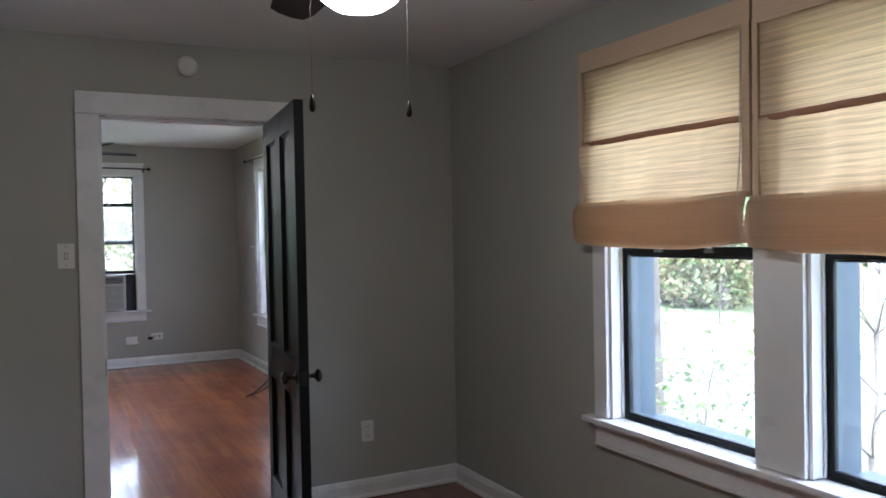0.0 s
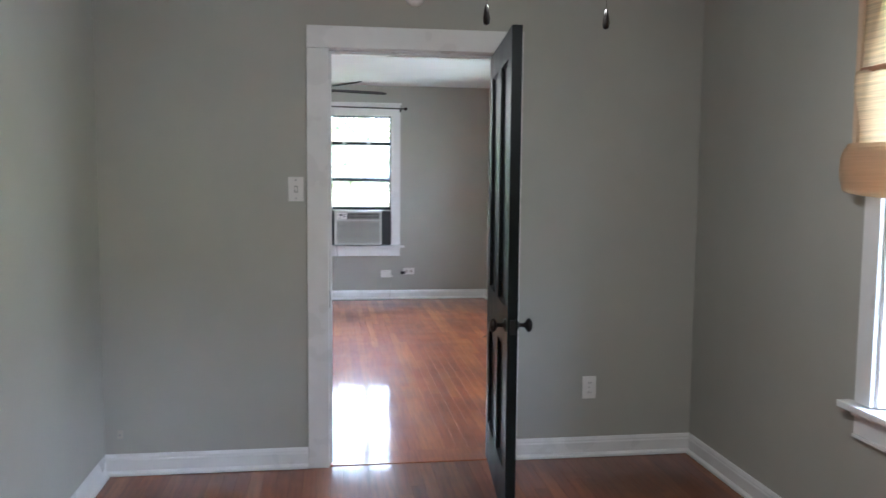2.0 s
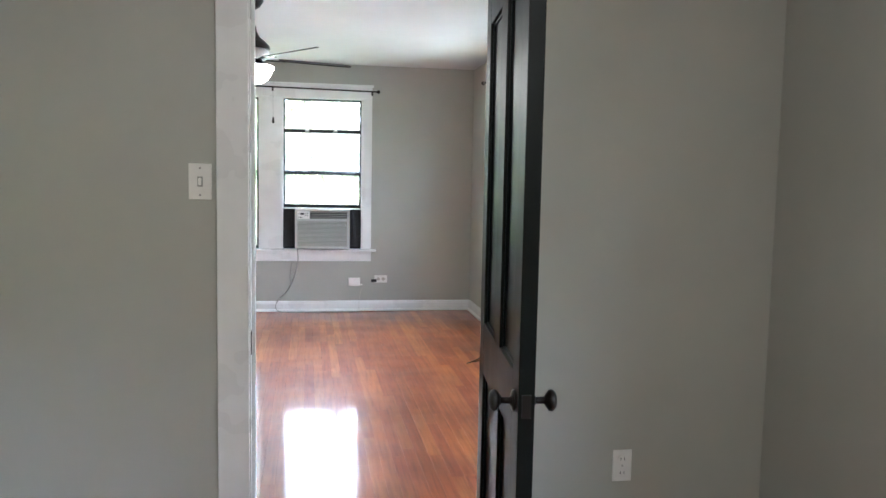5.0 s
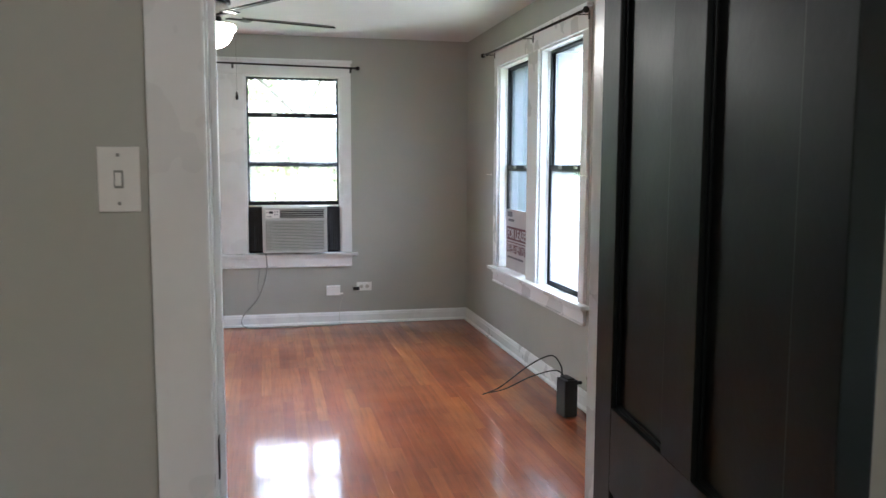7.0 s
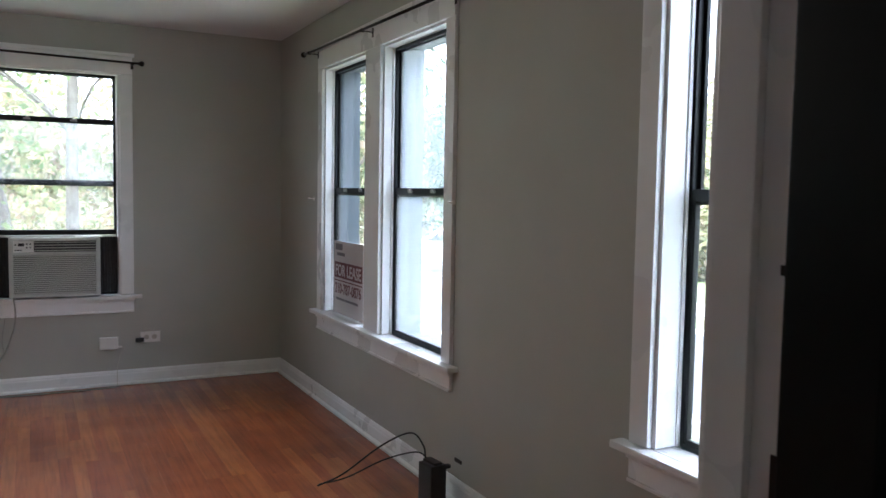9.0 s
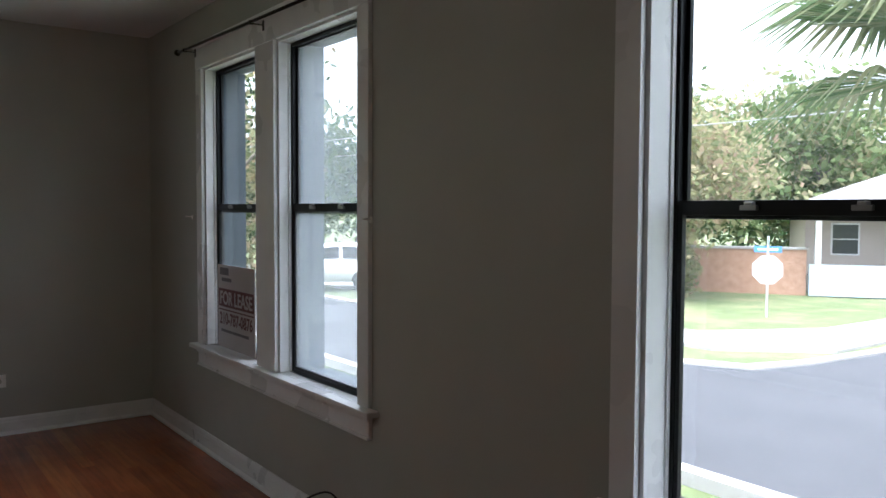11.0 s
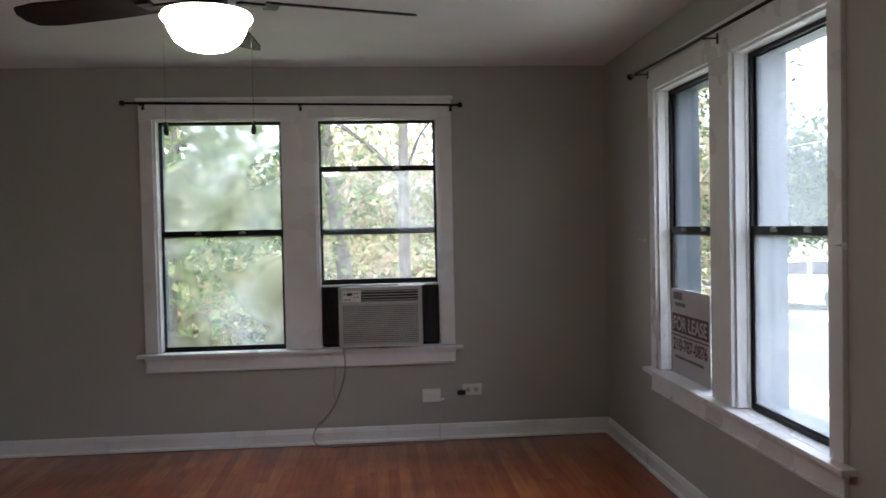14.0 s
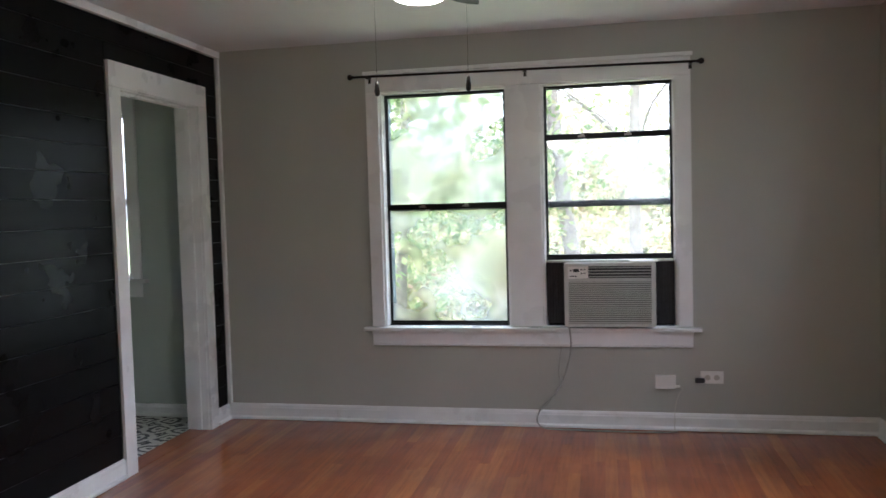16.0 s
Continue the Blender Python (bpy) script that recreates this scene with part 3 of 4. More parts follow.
# ---- roman shades in the first room ----
def roman_shade(m, width, phase):
    """Local x along the wall, y towards the wall, z up from the hem."""
    s = thing("roman_shade", m, "cream and tan linen roman shade pulled half down over a window", "window shade", "roman shades")
    H = 0.8

    def sheet(z0, z1, nu, nz, y, wob, thick=0.0):
        bm = bmesh.new()
        grid = []
        for k in range(nz + 1):
            z = z0 + (z1 - z0) * k / nz
            row = []
            for i in range(nu + 1):
                u = width * i / nu
                v = noise.noise(Vector((u * 5 + phase, z * 4, phase))) * wob + 0.5 * wob * noise.noise(Vector((u * 14 + phase, z * 3, 7)))
                sag = wob * 2.2 * (1 - abs(2 * u / width - 1)) * (1 - (z - z0) / (z1 - z0)) ** 2
                row.append(bm.verts.new((u, y - v - sag, z)))
            grid.append(row)
        for k in range(nz):
            for i in range(nu):
                bm.faces.new((grid[k][i], grid[k][i + 1], grid[k + 1][i + 1], grid[k + 1][i]))
        bmesh.ops.solidify(bm, geom=bm.faces[:], thickness=0.0012)
        return bm

    part("upper_panel", sheet(0.41, 0.72, 36, 16, 0.0, 0.011), M_SHADE, s, smooth=True)
    part("lower_panel", sheet(0.155, 0.41, 40, 20, -0.004, 0.026), M_SHADE, s, smooth=True)
    bm, rings = bmesh.new(), []
    for i in range(37):
        u = width * i / 36
        v = noise.noise(Vector((u * 5 + phase, 1.64, phase))) * 0.011 + 0.0055 * noise.noise(Vector((u * 14 + phase, 1.23, 7)))
        y = -v - 0.0242 * (1 - abs(2 * u / width - 1)) - 0.003
        rings.append([bm.verts.new((u, y + dy, z)) for dy, z in ((0, 0.398), (-0.003, 0.401), (-0.003, 0.417), (0, 0.42), (0.006, 0.42), (0.006, 0.398))])
    for a, b in zip(rings, rings[1:]):
        for k in range(6):
            bm.faces.new((a[k], a[(k + 1) % 6], b[(k + 1) % 6], b[k]))
    bm.faces.new(rings[0])
    bm.faces.new(rings[-1])
    part("tape", bm, M_SHADETAPE, s, "brown seam tape", True)
    for a, c in ((0, 0.022), (width - 0.034, width)):
        part("side_band", boxes((a, c, -0.016, -0.003, 0.15, 0.72), bevel=0.003), M_SHADEBAND, s, "tan side band")
    part("header", boxes((0, width, -0.012, 0.0, 0.715, H), bevel=0.004), M_SHADEBAND, s, "tan lined heading band")
    bm = bmesh.new()
    n = 40
    for dy, z0, z1 in ((-0.03, -0.005, 0.165), (-0.042, 0.0, 0.15)):
        rows = []
        for k in range(9):
            t = k / 8
            row = []
            for i in range(n + 1):
                u = width * i / n
                edge = abs(2 * u / width - 1)
                z = z0 + (z1 - z0) * t - 0.02 * (1 - edge ** 2) * (1 - t) + 0.008 * noise.noise(Vector((u * 4, phase, 1)))
                y = dy - 0.016 * math.sin(math.pi * t) + 0.007 * noise.noise(Vector((u * 6 + phase, t * 2, 3)))
                row.append(bm.verts.new((u, y, z)))
            rows.append(row)
        for k in range(8):
            for i in range(n):
                bm.faces.new((rows[k][i], rows[k][i + 1], rows[k + 1][i + 1], rows[k + 1][i]))
    bmesh.ops.solidify(bm, geom=bm.faces[:], thickness=0.0015)
    part("folded_hem", bm, M_SHADEBAND, s, "tan folded hem", True)
    part("head_rail", boxes((0.004, width - 0.004, 0.002, 0.03, H - 0.03, H + 0.004), bevel=0.002), M_TRIM, s)
    part("cord", tube(bmesh.new(), [(width - 0.03, -0.02, 0.7), (width - 0.028, -0.03, 0.3), (width - 0.035, -0.05, 0.05)], 0.0022), M_CORD, s)
    return s


roman_shade(pose(EAST - 0.055, -1.305, 1.385, 0, 0, -90), 0.915, 1.0)
roman_shade(pose(EAST - 0.055, -2.232, 1.372, 0, 0, -90), 0.93, 5.0)


# ---- ceiling fans ----
def ceiling_fan(m, drop, turn, chains=(0.0, 0.0)):
    """Local origin on the ceiling; bowl hangs below."""
    f = thing("ceiling_fan", m, "dark ceiling fan with lit opal glass bowl and two pull chains", "ceiling fan", "ceiling fans")
    zb = -drop
    part("canopy", lathe(bmesh.new(), [(0.0, 0.0), (0.068, 0.0), (0.066, -0.02), (0.045, -0.05), (0.02, -0.065), (0.0, -0.066)]), M_IRON, f, smooth=True)
    part("downrod", lathe(bmesh.new(), [(0.0, -0.06), (0.013, -0.06), (0.013, zb + 0.232), (0.0, zb + 0.232)], 14), M_IRON, f, smooth=True)
    part("motor_cap", lathe(bmesh.new(), [(0.0, zb + 0.36), (0.022, zb + 0.36), (0.026, zb + 0.325), (0.045, zb + 0.292), (0.08, zb + 0.264), (0.106, zb + 0.238), (0.11, zb + 0.219), (0.0, zb + 0.219)]), M_IRON, f, smooth=True)
    part("motor", lathe(bmesh.new(), [(0.0, zb + 0.218), (0.085, zb + 0.218), (0.1, zb + 0.202), (0.104, zb + 0.177), (0.095, zb + 0.153), (0.0, zb + 0.153)]), M_WHITEPL, f, "cream white motor housing", True)
    part("light_collar", lathe(bmesh.new(), [(0.0, zb + 0.152), (0.062, zb + 0.152), (0.064, zb + 0.125), (0.075, zb + 0.112), (0.0, zb + 0.112)]), M_IRON, f, smooth=True)
    part("bowl_fitter", lathe(bmesh.new(), [(0.0, zb + 0.1115), (0.127, zb + 0.1115), (0.127, zb + 0.106), (0.0, zb + 0.106)], 36), M_IRON, f, smooth=True)
    prof = [(0.128, zb + 0.111), (0.133, zb + 0.1), (0.128, zb + 0.09), (0.118, zb + 0.085), (0.112, zb + 0.06), (0.094, zb + 0.03), (0.064, zb + 0.01), (0.03, zb + 0.001), (0.0, zb)]
    part("bowl", lathe(bmesh.new(), prof, 36), M_BOWL, f, "glowing opal glass bowl", True)
    for i in range(5):
        a = radians(turn + 72 * i)
        r = Matrix.Rotation(a, 4, "Z")
        bm = boxes((0.085, 0.2, -0.012, 0.012, zb + 0.147, zb + 0.155), (0.17, 0.215, -0.04, 0.04, zb + 0.148, zb + 0.154), bevel=0.002)
        bm.transform(r)
        part("blade_arm", bm, M_IRON, f)
        bm = bmesh.new()
        outline = [(0.18, -0.05), (0.35, -0.062), (0.56, -0.068), (0.635, -0.055), (0.655, -0.022), (0.655, 0.022), (0.635, 0.055), (0.56, 0.068), (0.35, 0.062), (0.18, 0.05)]
        face = bm.faces.new([bm.verts.new((x, y, 0)) for x, y in outline])
        ex = bmesh.ops.extrude_face_region(bm, geom=[face])
        bmesh.ops.translate(bm, verts=[v for v in ex["geom"] if isinstance(v, bmesh.types.BMVert)], vec=(0, 0, 0.006))
        bm.transform(r @ Matrix.Translation((0, 0, zb + 0.156)) @ Matrix.Rotation(radians(14), 4, "X"))
        part("blade", bm, M_FANBLADE, f)
    for s, low in ((1, chains[0]), (-1, chains[1])):
        x = s * 0.128
        e = zb - low
        bm = tube(bmesh.new(), [(s * 0.06, 0.0, zb + 0.135), (s * 0.11, 0.0, zb + 0.132), (x, 0, zb + 0.12), (x, 0, e - 0.18)], 0.0005, 5)
        part("pull_chain", bm, M_CHAIN, f)
        bm = lathe(bmesh.new(), [(0.0, e - 0.18), (0.004, e - 0.183), (0.006, e - 0.196), (0.008, e - 0.209), (0.0065, e - 0.22), (0.0, e - 0.224)], 14, Matrix.Translation((x, 0, 0)))
        part("pull_knob", bm, M_IRON, f, smooth=True)
    return f


M_CHAIN = plain("tarnished_chain", (0.025, 0.022, 0.02), 0.6, 0.3)
M_FANBLADE = plain("dark_fan_blade", (0.016, 0.013, 0.012), 0.5, 0, 0.25, 14)
M_FANBLADE.node_tree.nodes["Principled BSDF"].inputs["Specular IOR Level"].default_value = 0.2
ceiling_fan(pose(2.70, -2.22, CEIL1, 0, 0, 0), CEIL1 - 1.985, 18, (0.03, 0.03))
ceiling_fan(pose(2.086, 2.622, CEIL2, 0, 0, 0), CEIL2 - 1.957, 17, (0.022, 0.022))


# ---- window air conditioner ----
def window_ac():
    x0, x1, z0, z1, y0 = 2.308, 2.852, 0.65, 1.042, NORTH - 0.1
    a = thing("window_air_conditioner", pose(0, 0, 0), "beige-grey window air conditioner with louvred front resting on a sill", "air conditioner")
    part("case", boxes((x0 + 0.008, x1 - 0.008, y0 + 0.028, NORTH + 0.33, z0 + 0.006, z1 - 0.006), bevel=0.006), M_ACBODY, a)
    bm = boxes((x0, x0 + 0.026, y0, y0 + 0.03, z0, z1), (x1 - 0.026, x1, y0, y0 + 0.03, z0, z1), (x0 + 0.026, x1 - 0.026, y0, y0 + 0.03, z0, z0 + 0.02), (x0 + 0.026, x1 - 0.026, y0, y0 + 0.03, z1 - 0.022, z1), (x0 + 0.026, x1 - 0.026, y0, y0 + 0.03, z1 - 0.115, z1 - 0.095), bevel=0.004)
    part("front_frame", bm, M_ACBODY, a)
    part("grille_back", boxes((x0 + 0.026, x1 - 0.026, y0 + 0.018, y0 + 0.027, z0 + 0.02, z1 - 0.115)), M_ACDARK, a)
    n = 20
    h = (z1 - 0.115 - z0 - 0.02) / n
    for i in range(n):
        z = z0 + 0.02 + h * (i + 0.5)
        bm = boxes((x0 + 0.026, x1 - 0.026, y0 + 0.004, y0 + 0.017, z - h * 0.34, z + h * 0.34), bevel=0.0015)
        part("louvre", bm, M_ACGRILL, a)
    part("control_panel", boxes((x0 + 0.027, x0 + 0.145, y0 + 0.003, y0 + 0.028, z1 - 0.095, z1 - 0.022), bevel=0.002), M_WHITEPL, a)
    part("display", boxes((x0 + 0.055, x0 + 0.09, y0 + 0.0005, y0 + 0.003, z1 - 0.055, z1 - 0.036)), M_BLACKPL, a)
    for u, z in ((0.035, -0.05), (0.1, -0.045), (0.12, -0.045), (0.1, -0.068), (0.12, -0.068), (0.035, -0.085), (0.05, -0.085), (0.065, -0.085)):
        part("button", boxes((x0 + u, x0 + u + 0.01, y0 + 0.0005, y0 + 0.003, z1 + z, z1 + z + 0.008)), M_BLACKPL, a)
    part("vent_back", boxes((x0 + 0.146, x1 - 0.026, y0 + 0.022, y0 + 0.029, z1 - 0.095, z1 - 0.022)), M_ACDARK, a)
    for i in range(4):
        z = z1 - 0.086 + i * 0.018
        part("vane", boxes((x0 + 0.147, x1 - 0.027, y0 + 0.006, y0 + 0.021, z - 0.002, z + 0.003)), M_ACGRILL, a)
    for u0, u1 in ((2.192, x0 + 0.004), (x1 - 0.004, 2.97)):
        bm, k, rows = bmesh.new(), 14, []
        for i in range(k + 1):
            x, y = u0 + (u1 - u0) * i / k, NORTH + 0.03 + 0.008 * (i % 2)
            rows.append([bm.verts.new(p) for p in ((x, y, z0 + 0.004), (x, y, 1.037), (x, y + 0.02, 1.037), (x, y + 0.02, z0 + 0.004))])
        for p, q in zip(rows, rows[1:]):
            for i in range(4):
                bm.faces.new((p[i], p[(i + 1) % 4], q[(i + 1) % 4], q[i]))
        bm.faces.new(rows[0])
        bm.faces.new(rows[-1])
        part("accordion_panel", bm, M_ACDARK, a, "dark pleated side panel")
    part("top_rail", boxes((2.2, 2.962, NORTH + 0.012, NORTH + 0.06, 1.0385, 1.0515), bevel=0.002), M_ACBODY, a)
    part("paper_shim", boxes((2.7, 2.87, y0 + 0.03, NORTH + 0.011, 1.0425, 1.049), bevel=0.001), M_WHITEPL, a)
    return a


window_ac()


# ---- curtain rods ----
def curtain_rod(m, u0, u1, brackets, label):
    """Local x along the wall, y towards it."""
    r = thing("curtain_rod", m, label, "curtain rod", "curtain rods")
    part("rod", tube(bmesh.new(), [(u0, -0.08, 0), (u1, -0.08, 0)], 0.0075, 12), M_IRON, r, smooth=True)
    for u, s in ((u0, -1), (u1, 1)):
        bm = lathe(bmesh.new(), [(0.0, 0.0), (0.009, 0.0), (0.009, 0.006), (0.016, 0.014), (0.019, 0.024), (0.014, 0.036), (0.0, 0.041)], 16, Matrix.Translation((u, -0.08, 0)) @ Matrix.Rotation(radians(90 * s), 4, "Y"))
        part("finial", bm, M_IRON, r, smooth=True)
    for u in brackets:
        bm = boxes((u - 0.006, u + 0.006, -0.078, -0.024, -0.0125, -0.0078), (u - 0.009, u + 0.009, -0.0255, -0.0225, -0.035, 0.012), (u - 0.006, u + 0.006, -0.093, -0.088, -0.0125, 0.004), (u - 0.006, u + 0.006, -0.093, -0.075, -0.0155, -0.011), bevel=0.001)
        part("bracket", bm, M_IRON, r)
    return r


curtain_rod(pose(0, NORTH, 2.262, 0, 0.8, 0), 1.0, 3.104, (1.09, 2.09, 3.07), "long thin dark bronze curtain rod over a pair of windows")
curtain_rod(pose(EAST, 0, 2.185, 0, 0.9, -90), -4.67, -2.62, (-4.56, -3.64, -2.69), "sagging thin dark bronze curtain rod above a pair of windows")


def tieback_hook(m):
    h = thing("tieback_hook", m, "small pale metal tieback hook screwed into a wall", "hook", "tieback hooks")
    part("plate", boxes((-0.008, 0.008, -0.004, 0.0, -0.012, 0.012), bevel=0.001), M_WHITEPL, h)
    part("arm", tube(bmesh.new(), curve_pts([(0, -0.003, 0), (0, -0.03, 0.002), (0.01, -0.045, 0.003), (0.026, -0.04, 0.006)]), 0.003, 8), M_WHITEPL, h)


tieback_hook(pose(EAST, 4.70, 1.325, 0, 0, -90))
tieback_hook(pose(EAST - 0.02, 2.675, 1.335, 0, 0, -90))


# ---- wall plates and small fixtures ----
def wall_plate(name, m, kind, label):
    """Local x along the wall, y into the wall."""
    p = thing(name, m, label, "switch" if kind == "switch" else "outlet")
    part("plate", boxes((-0.036, 0.036, -0.006, 0.0, -0.058, 0.058), bevel=0.003), M_WHITEPL, p)
    if kind == "switch":
        part("toggle", boxes((-0.005, 0.005, -0.016, -0.0062, -0.012, 0.012), bevel=0.002), M_WHITEPL, p)
        part("toggle_slot", boxes((-0.008, 0.008, -0.0075, -0.006, -0.016, 0.016)), M_GREYCORD, p)
    else:
        for z in (-0.026, 0.026):
            o = part("receptacle", lathe(bmesh.new(), [(0, 0.0062), (0.017, 0.0062), (0.017, 0.0085), (0, 0.0085)], 20, Matrix.Translation((0, 0, z)) @ Matrix.Rotation(radians(90), 4, "X")), M_WHITEPL, p)
            part("slot", boxes((-0.008, -0.006, -0.0095, -0.0086, z - 0.005, z + 0.006), (0.006, 0.008, -0.0095, -0.0086, z - 0.005, z + 0.006)), M_BLACKPL, o)
    for z in (-0.043, 0.043) if kind == "switch" else (0.0,):
        part("screw", boxes((-0.003, 0.003, -0.0075, -0.0062, z - 0.003, z + 0.003), bevel=0.001), M_BRASS, p)
    return p


wall_plate("light_switch", pose(2.093, DW0, 1.362), "switch", "white plastic light switch on a grey wall")
wall_plate("wall_outlet", pose(3.562, DW0, 0.361), "outlet", "white plastic wall outlet low on a grey wall")

sd = thing("smoke_detector", pose(2.656, DW0, 2.278), "round white plastic smoke detector high on a wall", "smoke detector")
part("body", lathe(bmesh.new(), [(0, 0), (0.048, 0), (0.05, 0.012), (0.046, 0.026), (0.03, 0.033), (0, 0.034)], 32, Matrix.Rotation(radians(90), 4, "X")), M_WHITEPL, sd, smooth=True)
part("vent_ring", lathe(bmesh.new(), [(0.02, 0.0335), (0.034, 0.0335), (0.034, 0.035), (0.02, 0.036)], 32, Matrix.Rotation(radians(90), 4, "X")), M_WHITEPL, sd)

cv = thing("cable_cover", pose(1.266, DW0, 0.197), "small beige coaxial wall connector low on a wall", "wall connector")
part("plate", boxes((-0.012, 0.012, -0.005, 0.0, -0.02, 0.02), bevel=0.002), M_CORD, cv)
part("stub", lathe(bmesh.new(), [(0, 0.005), (0.005, 0.005), (0.005, 0.014), (0, 0.014)], 10, Matrix.Rotation(radians(90), 4, "X")), M_BRASS, cv)

jb = thing("phone_jack_box", pose(2.905, NORTH, 0.302), "white surface-mounted phone jack box on a wall", "wall box")
part("cover", boxes((-0.06, 0.06, -0.03, 0.0, -0.042, 0.042), bevel=0.005), M_WHITEPL, jb)
part("plug", boxes((0.061, 0.085, -0.022, -0.008, -0.035, -0.022), bevel=0.002), M_WHITEPL, jb)
part("wire", tube(bmesh.new(), curve_pts([(0.08, -0.014, -0.03), (0.1, -0.02, -0.045), (0.075, -0.016, -0.08), (0.055, -0.02, -0.16), (0.05, -0.036, -0.25), (0.05, -0.036, -0.292)]), 0.002, 6), M_CORD, jb)

ob2 = thing("wall_outlet", pose(3.178, NORTH, 0.33, 0, 90, 0), "horizontal white wall outlet above a baseboard", "outlet")
part("plate", boxes((-0.038, 0.038, -0.008, 0.0, -0.066, 0.066), bevel=0.003), M_WHITEPL, ob2)
for z in (-0.026, 0.026):
    part("receptacle", lathe(bmesh.new(), [(0, 0.008), (0.017, 0.008), (0.017, 0.011), (0, 0.011)], 20, Matrix.Translation((0, 0, z)) @ Matrix.Rotation(radians(90), 4, "X")), M_CORD, ob2)
part("plug_adapter", boxes((0.0, 0.03, -0.035, -0.0112, -0.1, -0.045), bevel=0.004), M_BLACKPL, ob2)

cord = thing("extension_cable", pose(0.03, 0, 0), "grey power cord hanging below an air conditioner onto the floor", "cord")
N = NORTH
part("hanging_run", tube(bmesh.new(), curve_pts([(2.30, N - 0.06, 0.66), (2.31, N - 0.065, 0.52), (2.28, N - 0.04, 0.38), (2.22, N - 0.034, 0.24), (2.12, N - 0.036, 0.13), (2.09, N - 0.045, 0.05), (2.14, N - 0.06, 0.006), (2.3, N - 0.075, 0.005), (2.6, N - 0.085, 0.005), (2.85, N - 0.075, 0.005), (2.935, N - 0.045, 0.004)]), 0.005, 8), M_GREYCORD, cord, smooth=True)
part("second_run", tube(bmesh.new(), curve_pts([(2.25, N - 0.045, 0.52), (2.23, N - 0.036, 0.36), (2.235, N - 0.034, 0.28), (2.16, N - 0.036, 0.16), (2.10, N - 0.04, 0.11)]), 0.003, 8), M_GREYCORD, cord, smooth=True)

# black adapter box with wires beside the right-hand wall
ad = thing("cable_box", pose(3.97, 2.60, 0.004, 0, 0, 8), "upright black plastic cable box standing on the floor by a baseboard", "cable box")
part("case", boxes((-0.04, 0.04, -0.05, 0.05, 0, 0.208), bevel=0.008), M_BLACKPL, ad)
part("top_clip", boxes((-0.02, 0.02, -0.045, 0.045, 0.2085, 0.219), bevel=0.003), M_BLACKPL, ad)
part("wire", tube(bmesh.new(), curve_pts([(-0.01, 0.04, 0.21), (-0.012, 0.055, 0.27), (-0.045, 0.11, 0.318), (-0.12, 0.24, 0.235), (-0.22, 0.4, 0.08), (-0.3, 0.5, 0.008)]), 0.004, 8), M_BLACKPL, ad, smooth=True)
part("wire", tube(bmesh.new(), curve_pts([(0.0, 0.03, 0.214), (-0.03, 0.09, 0.235), (-0.1, 0.25, 0.165), (-0.2, 0.4, 0.06), (-0.295, 0.495, 0.016)]), 0.0035, 8), M_BLACKPL, ad, smooth=True)
part("plug", boxes((0.03, 0.09, -0.012, 0.012, 0.17, 0.186), bevel=0.003), M_BLACKPL, ad)
wp = thing("coax_outlet", pose(EAST, 2.63, 0.19, 0, 0, -90), "dark coaxial wall connector above a baseboard", "wall connector")
part("plate", boxes((-0.03, 0.03, -0.006, 0, -0.008, 0.008), bevel=0.002), M_IRON, wp)


# ---- lease sign in the window ----
def lease_sign():
    s = thing("lease_sign", pose(EAST + 0.047, 4.432, Z0 - 0.03, 0, 0, -90), "white and dark red for-lease sign standing behind window glass", "sign")
    w, h = 0.51, 0.455
    part("board", boxes((0, w, 0.0, 0.004, 0, h), bevel=0.0008), M_SIGN, s)
    part("red_band", boxes((0.02, w - 0.012, -0.0012, -0.0002, 0.225, 0.325)), M_SIGNRED, s)
    part("lower_rule", boxes((0.02, w - 0.012, -0.0012, -0.0002, 0.205, 0.212)), M_SIGNRED, s)
    part("logo", boxes((0.035, 0.16, -0.0012, -0.0002, 0.4, 0.44), (0.06, 0.2, -0.0012, -0.0002, 0.365, 0.385)), M_SIGNGREY, s)
    part("small_print", boxes((0.05, 0.2, -0.0012, -0.0002, 0.085, 0.1), (0.21, 0.43, -0.0012, -0.0002, 0.085, 0.1)), M_SIGNGREY, s)

    def words(text, size, x, z, y, mat, width):
        cu = bpy.data.curves.new("words", "FONT")
        cu.body, cu.size, cu.extrude, cu.offset = text, size, 0.0004, 0.002
        tmp = bpy.data.objects.new("words", cu)
        scene.collection.objects.link(tmp)
        me = bpy.data.meshes.new_from_object(tmp.evaluated_get(bpy.context.evaluated_depsgraph_get()))
        bpy.data.objects.remove(tmp)
        xs = [v.co.x for v in me.vertices]
        k = width / (max(xs) - min(xs))
        me.transform(Matrix.Translation((x, y, z)) @ Matrix.Rotation(radians(90), 4, "X") @ Matrix.Diagonal((k, 1, 1, 1)))
        me.materials.append(mat)
        ob = new("lettering", me)
        ob.parent = s

    words("FOR LEASE", 0.1, 0.035, 0.24, -0.0018, M_SIGN, 0.44)
    words("210-787-0876", 0.09, 0.03, 0.13, -0.0012, M_SIGNRED, 0.45)


lease_sign()


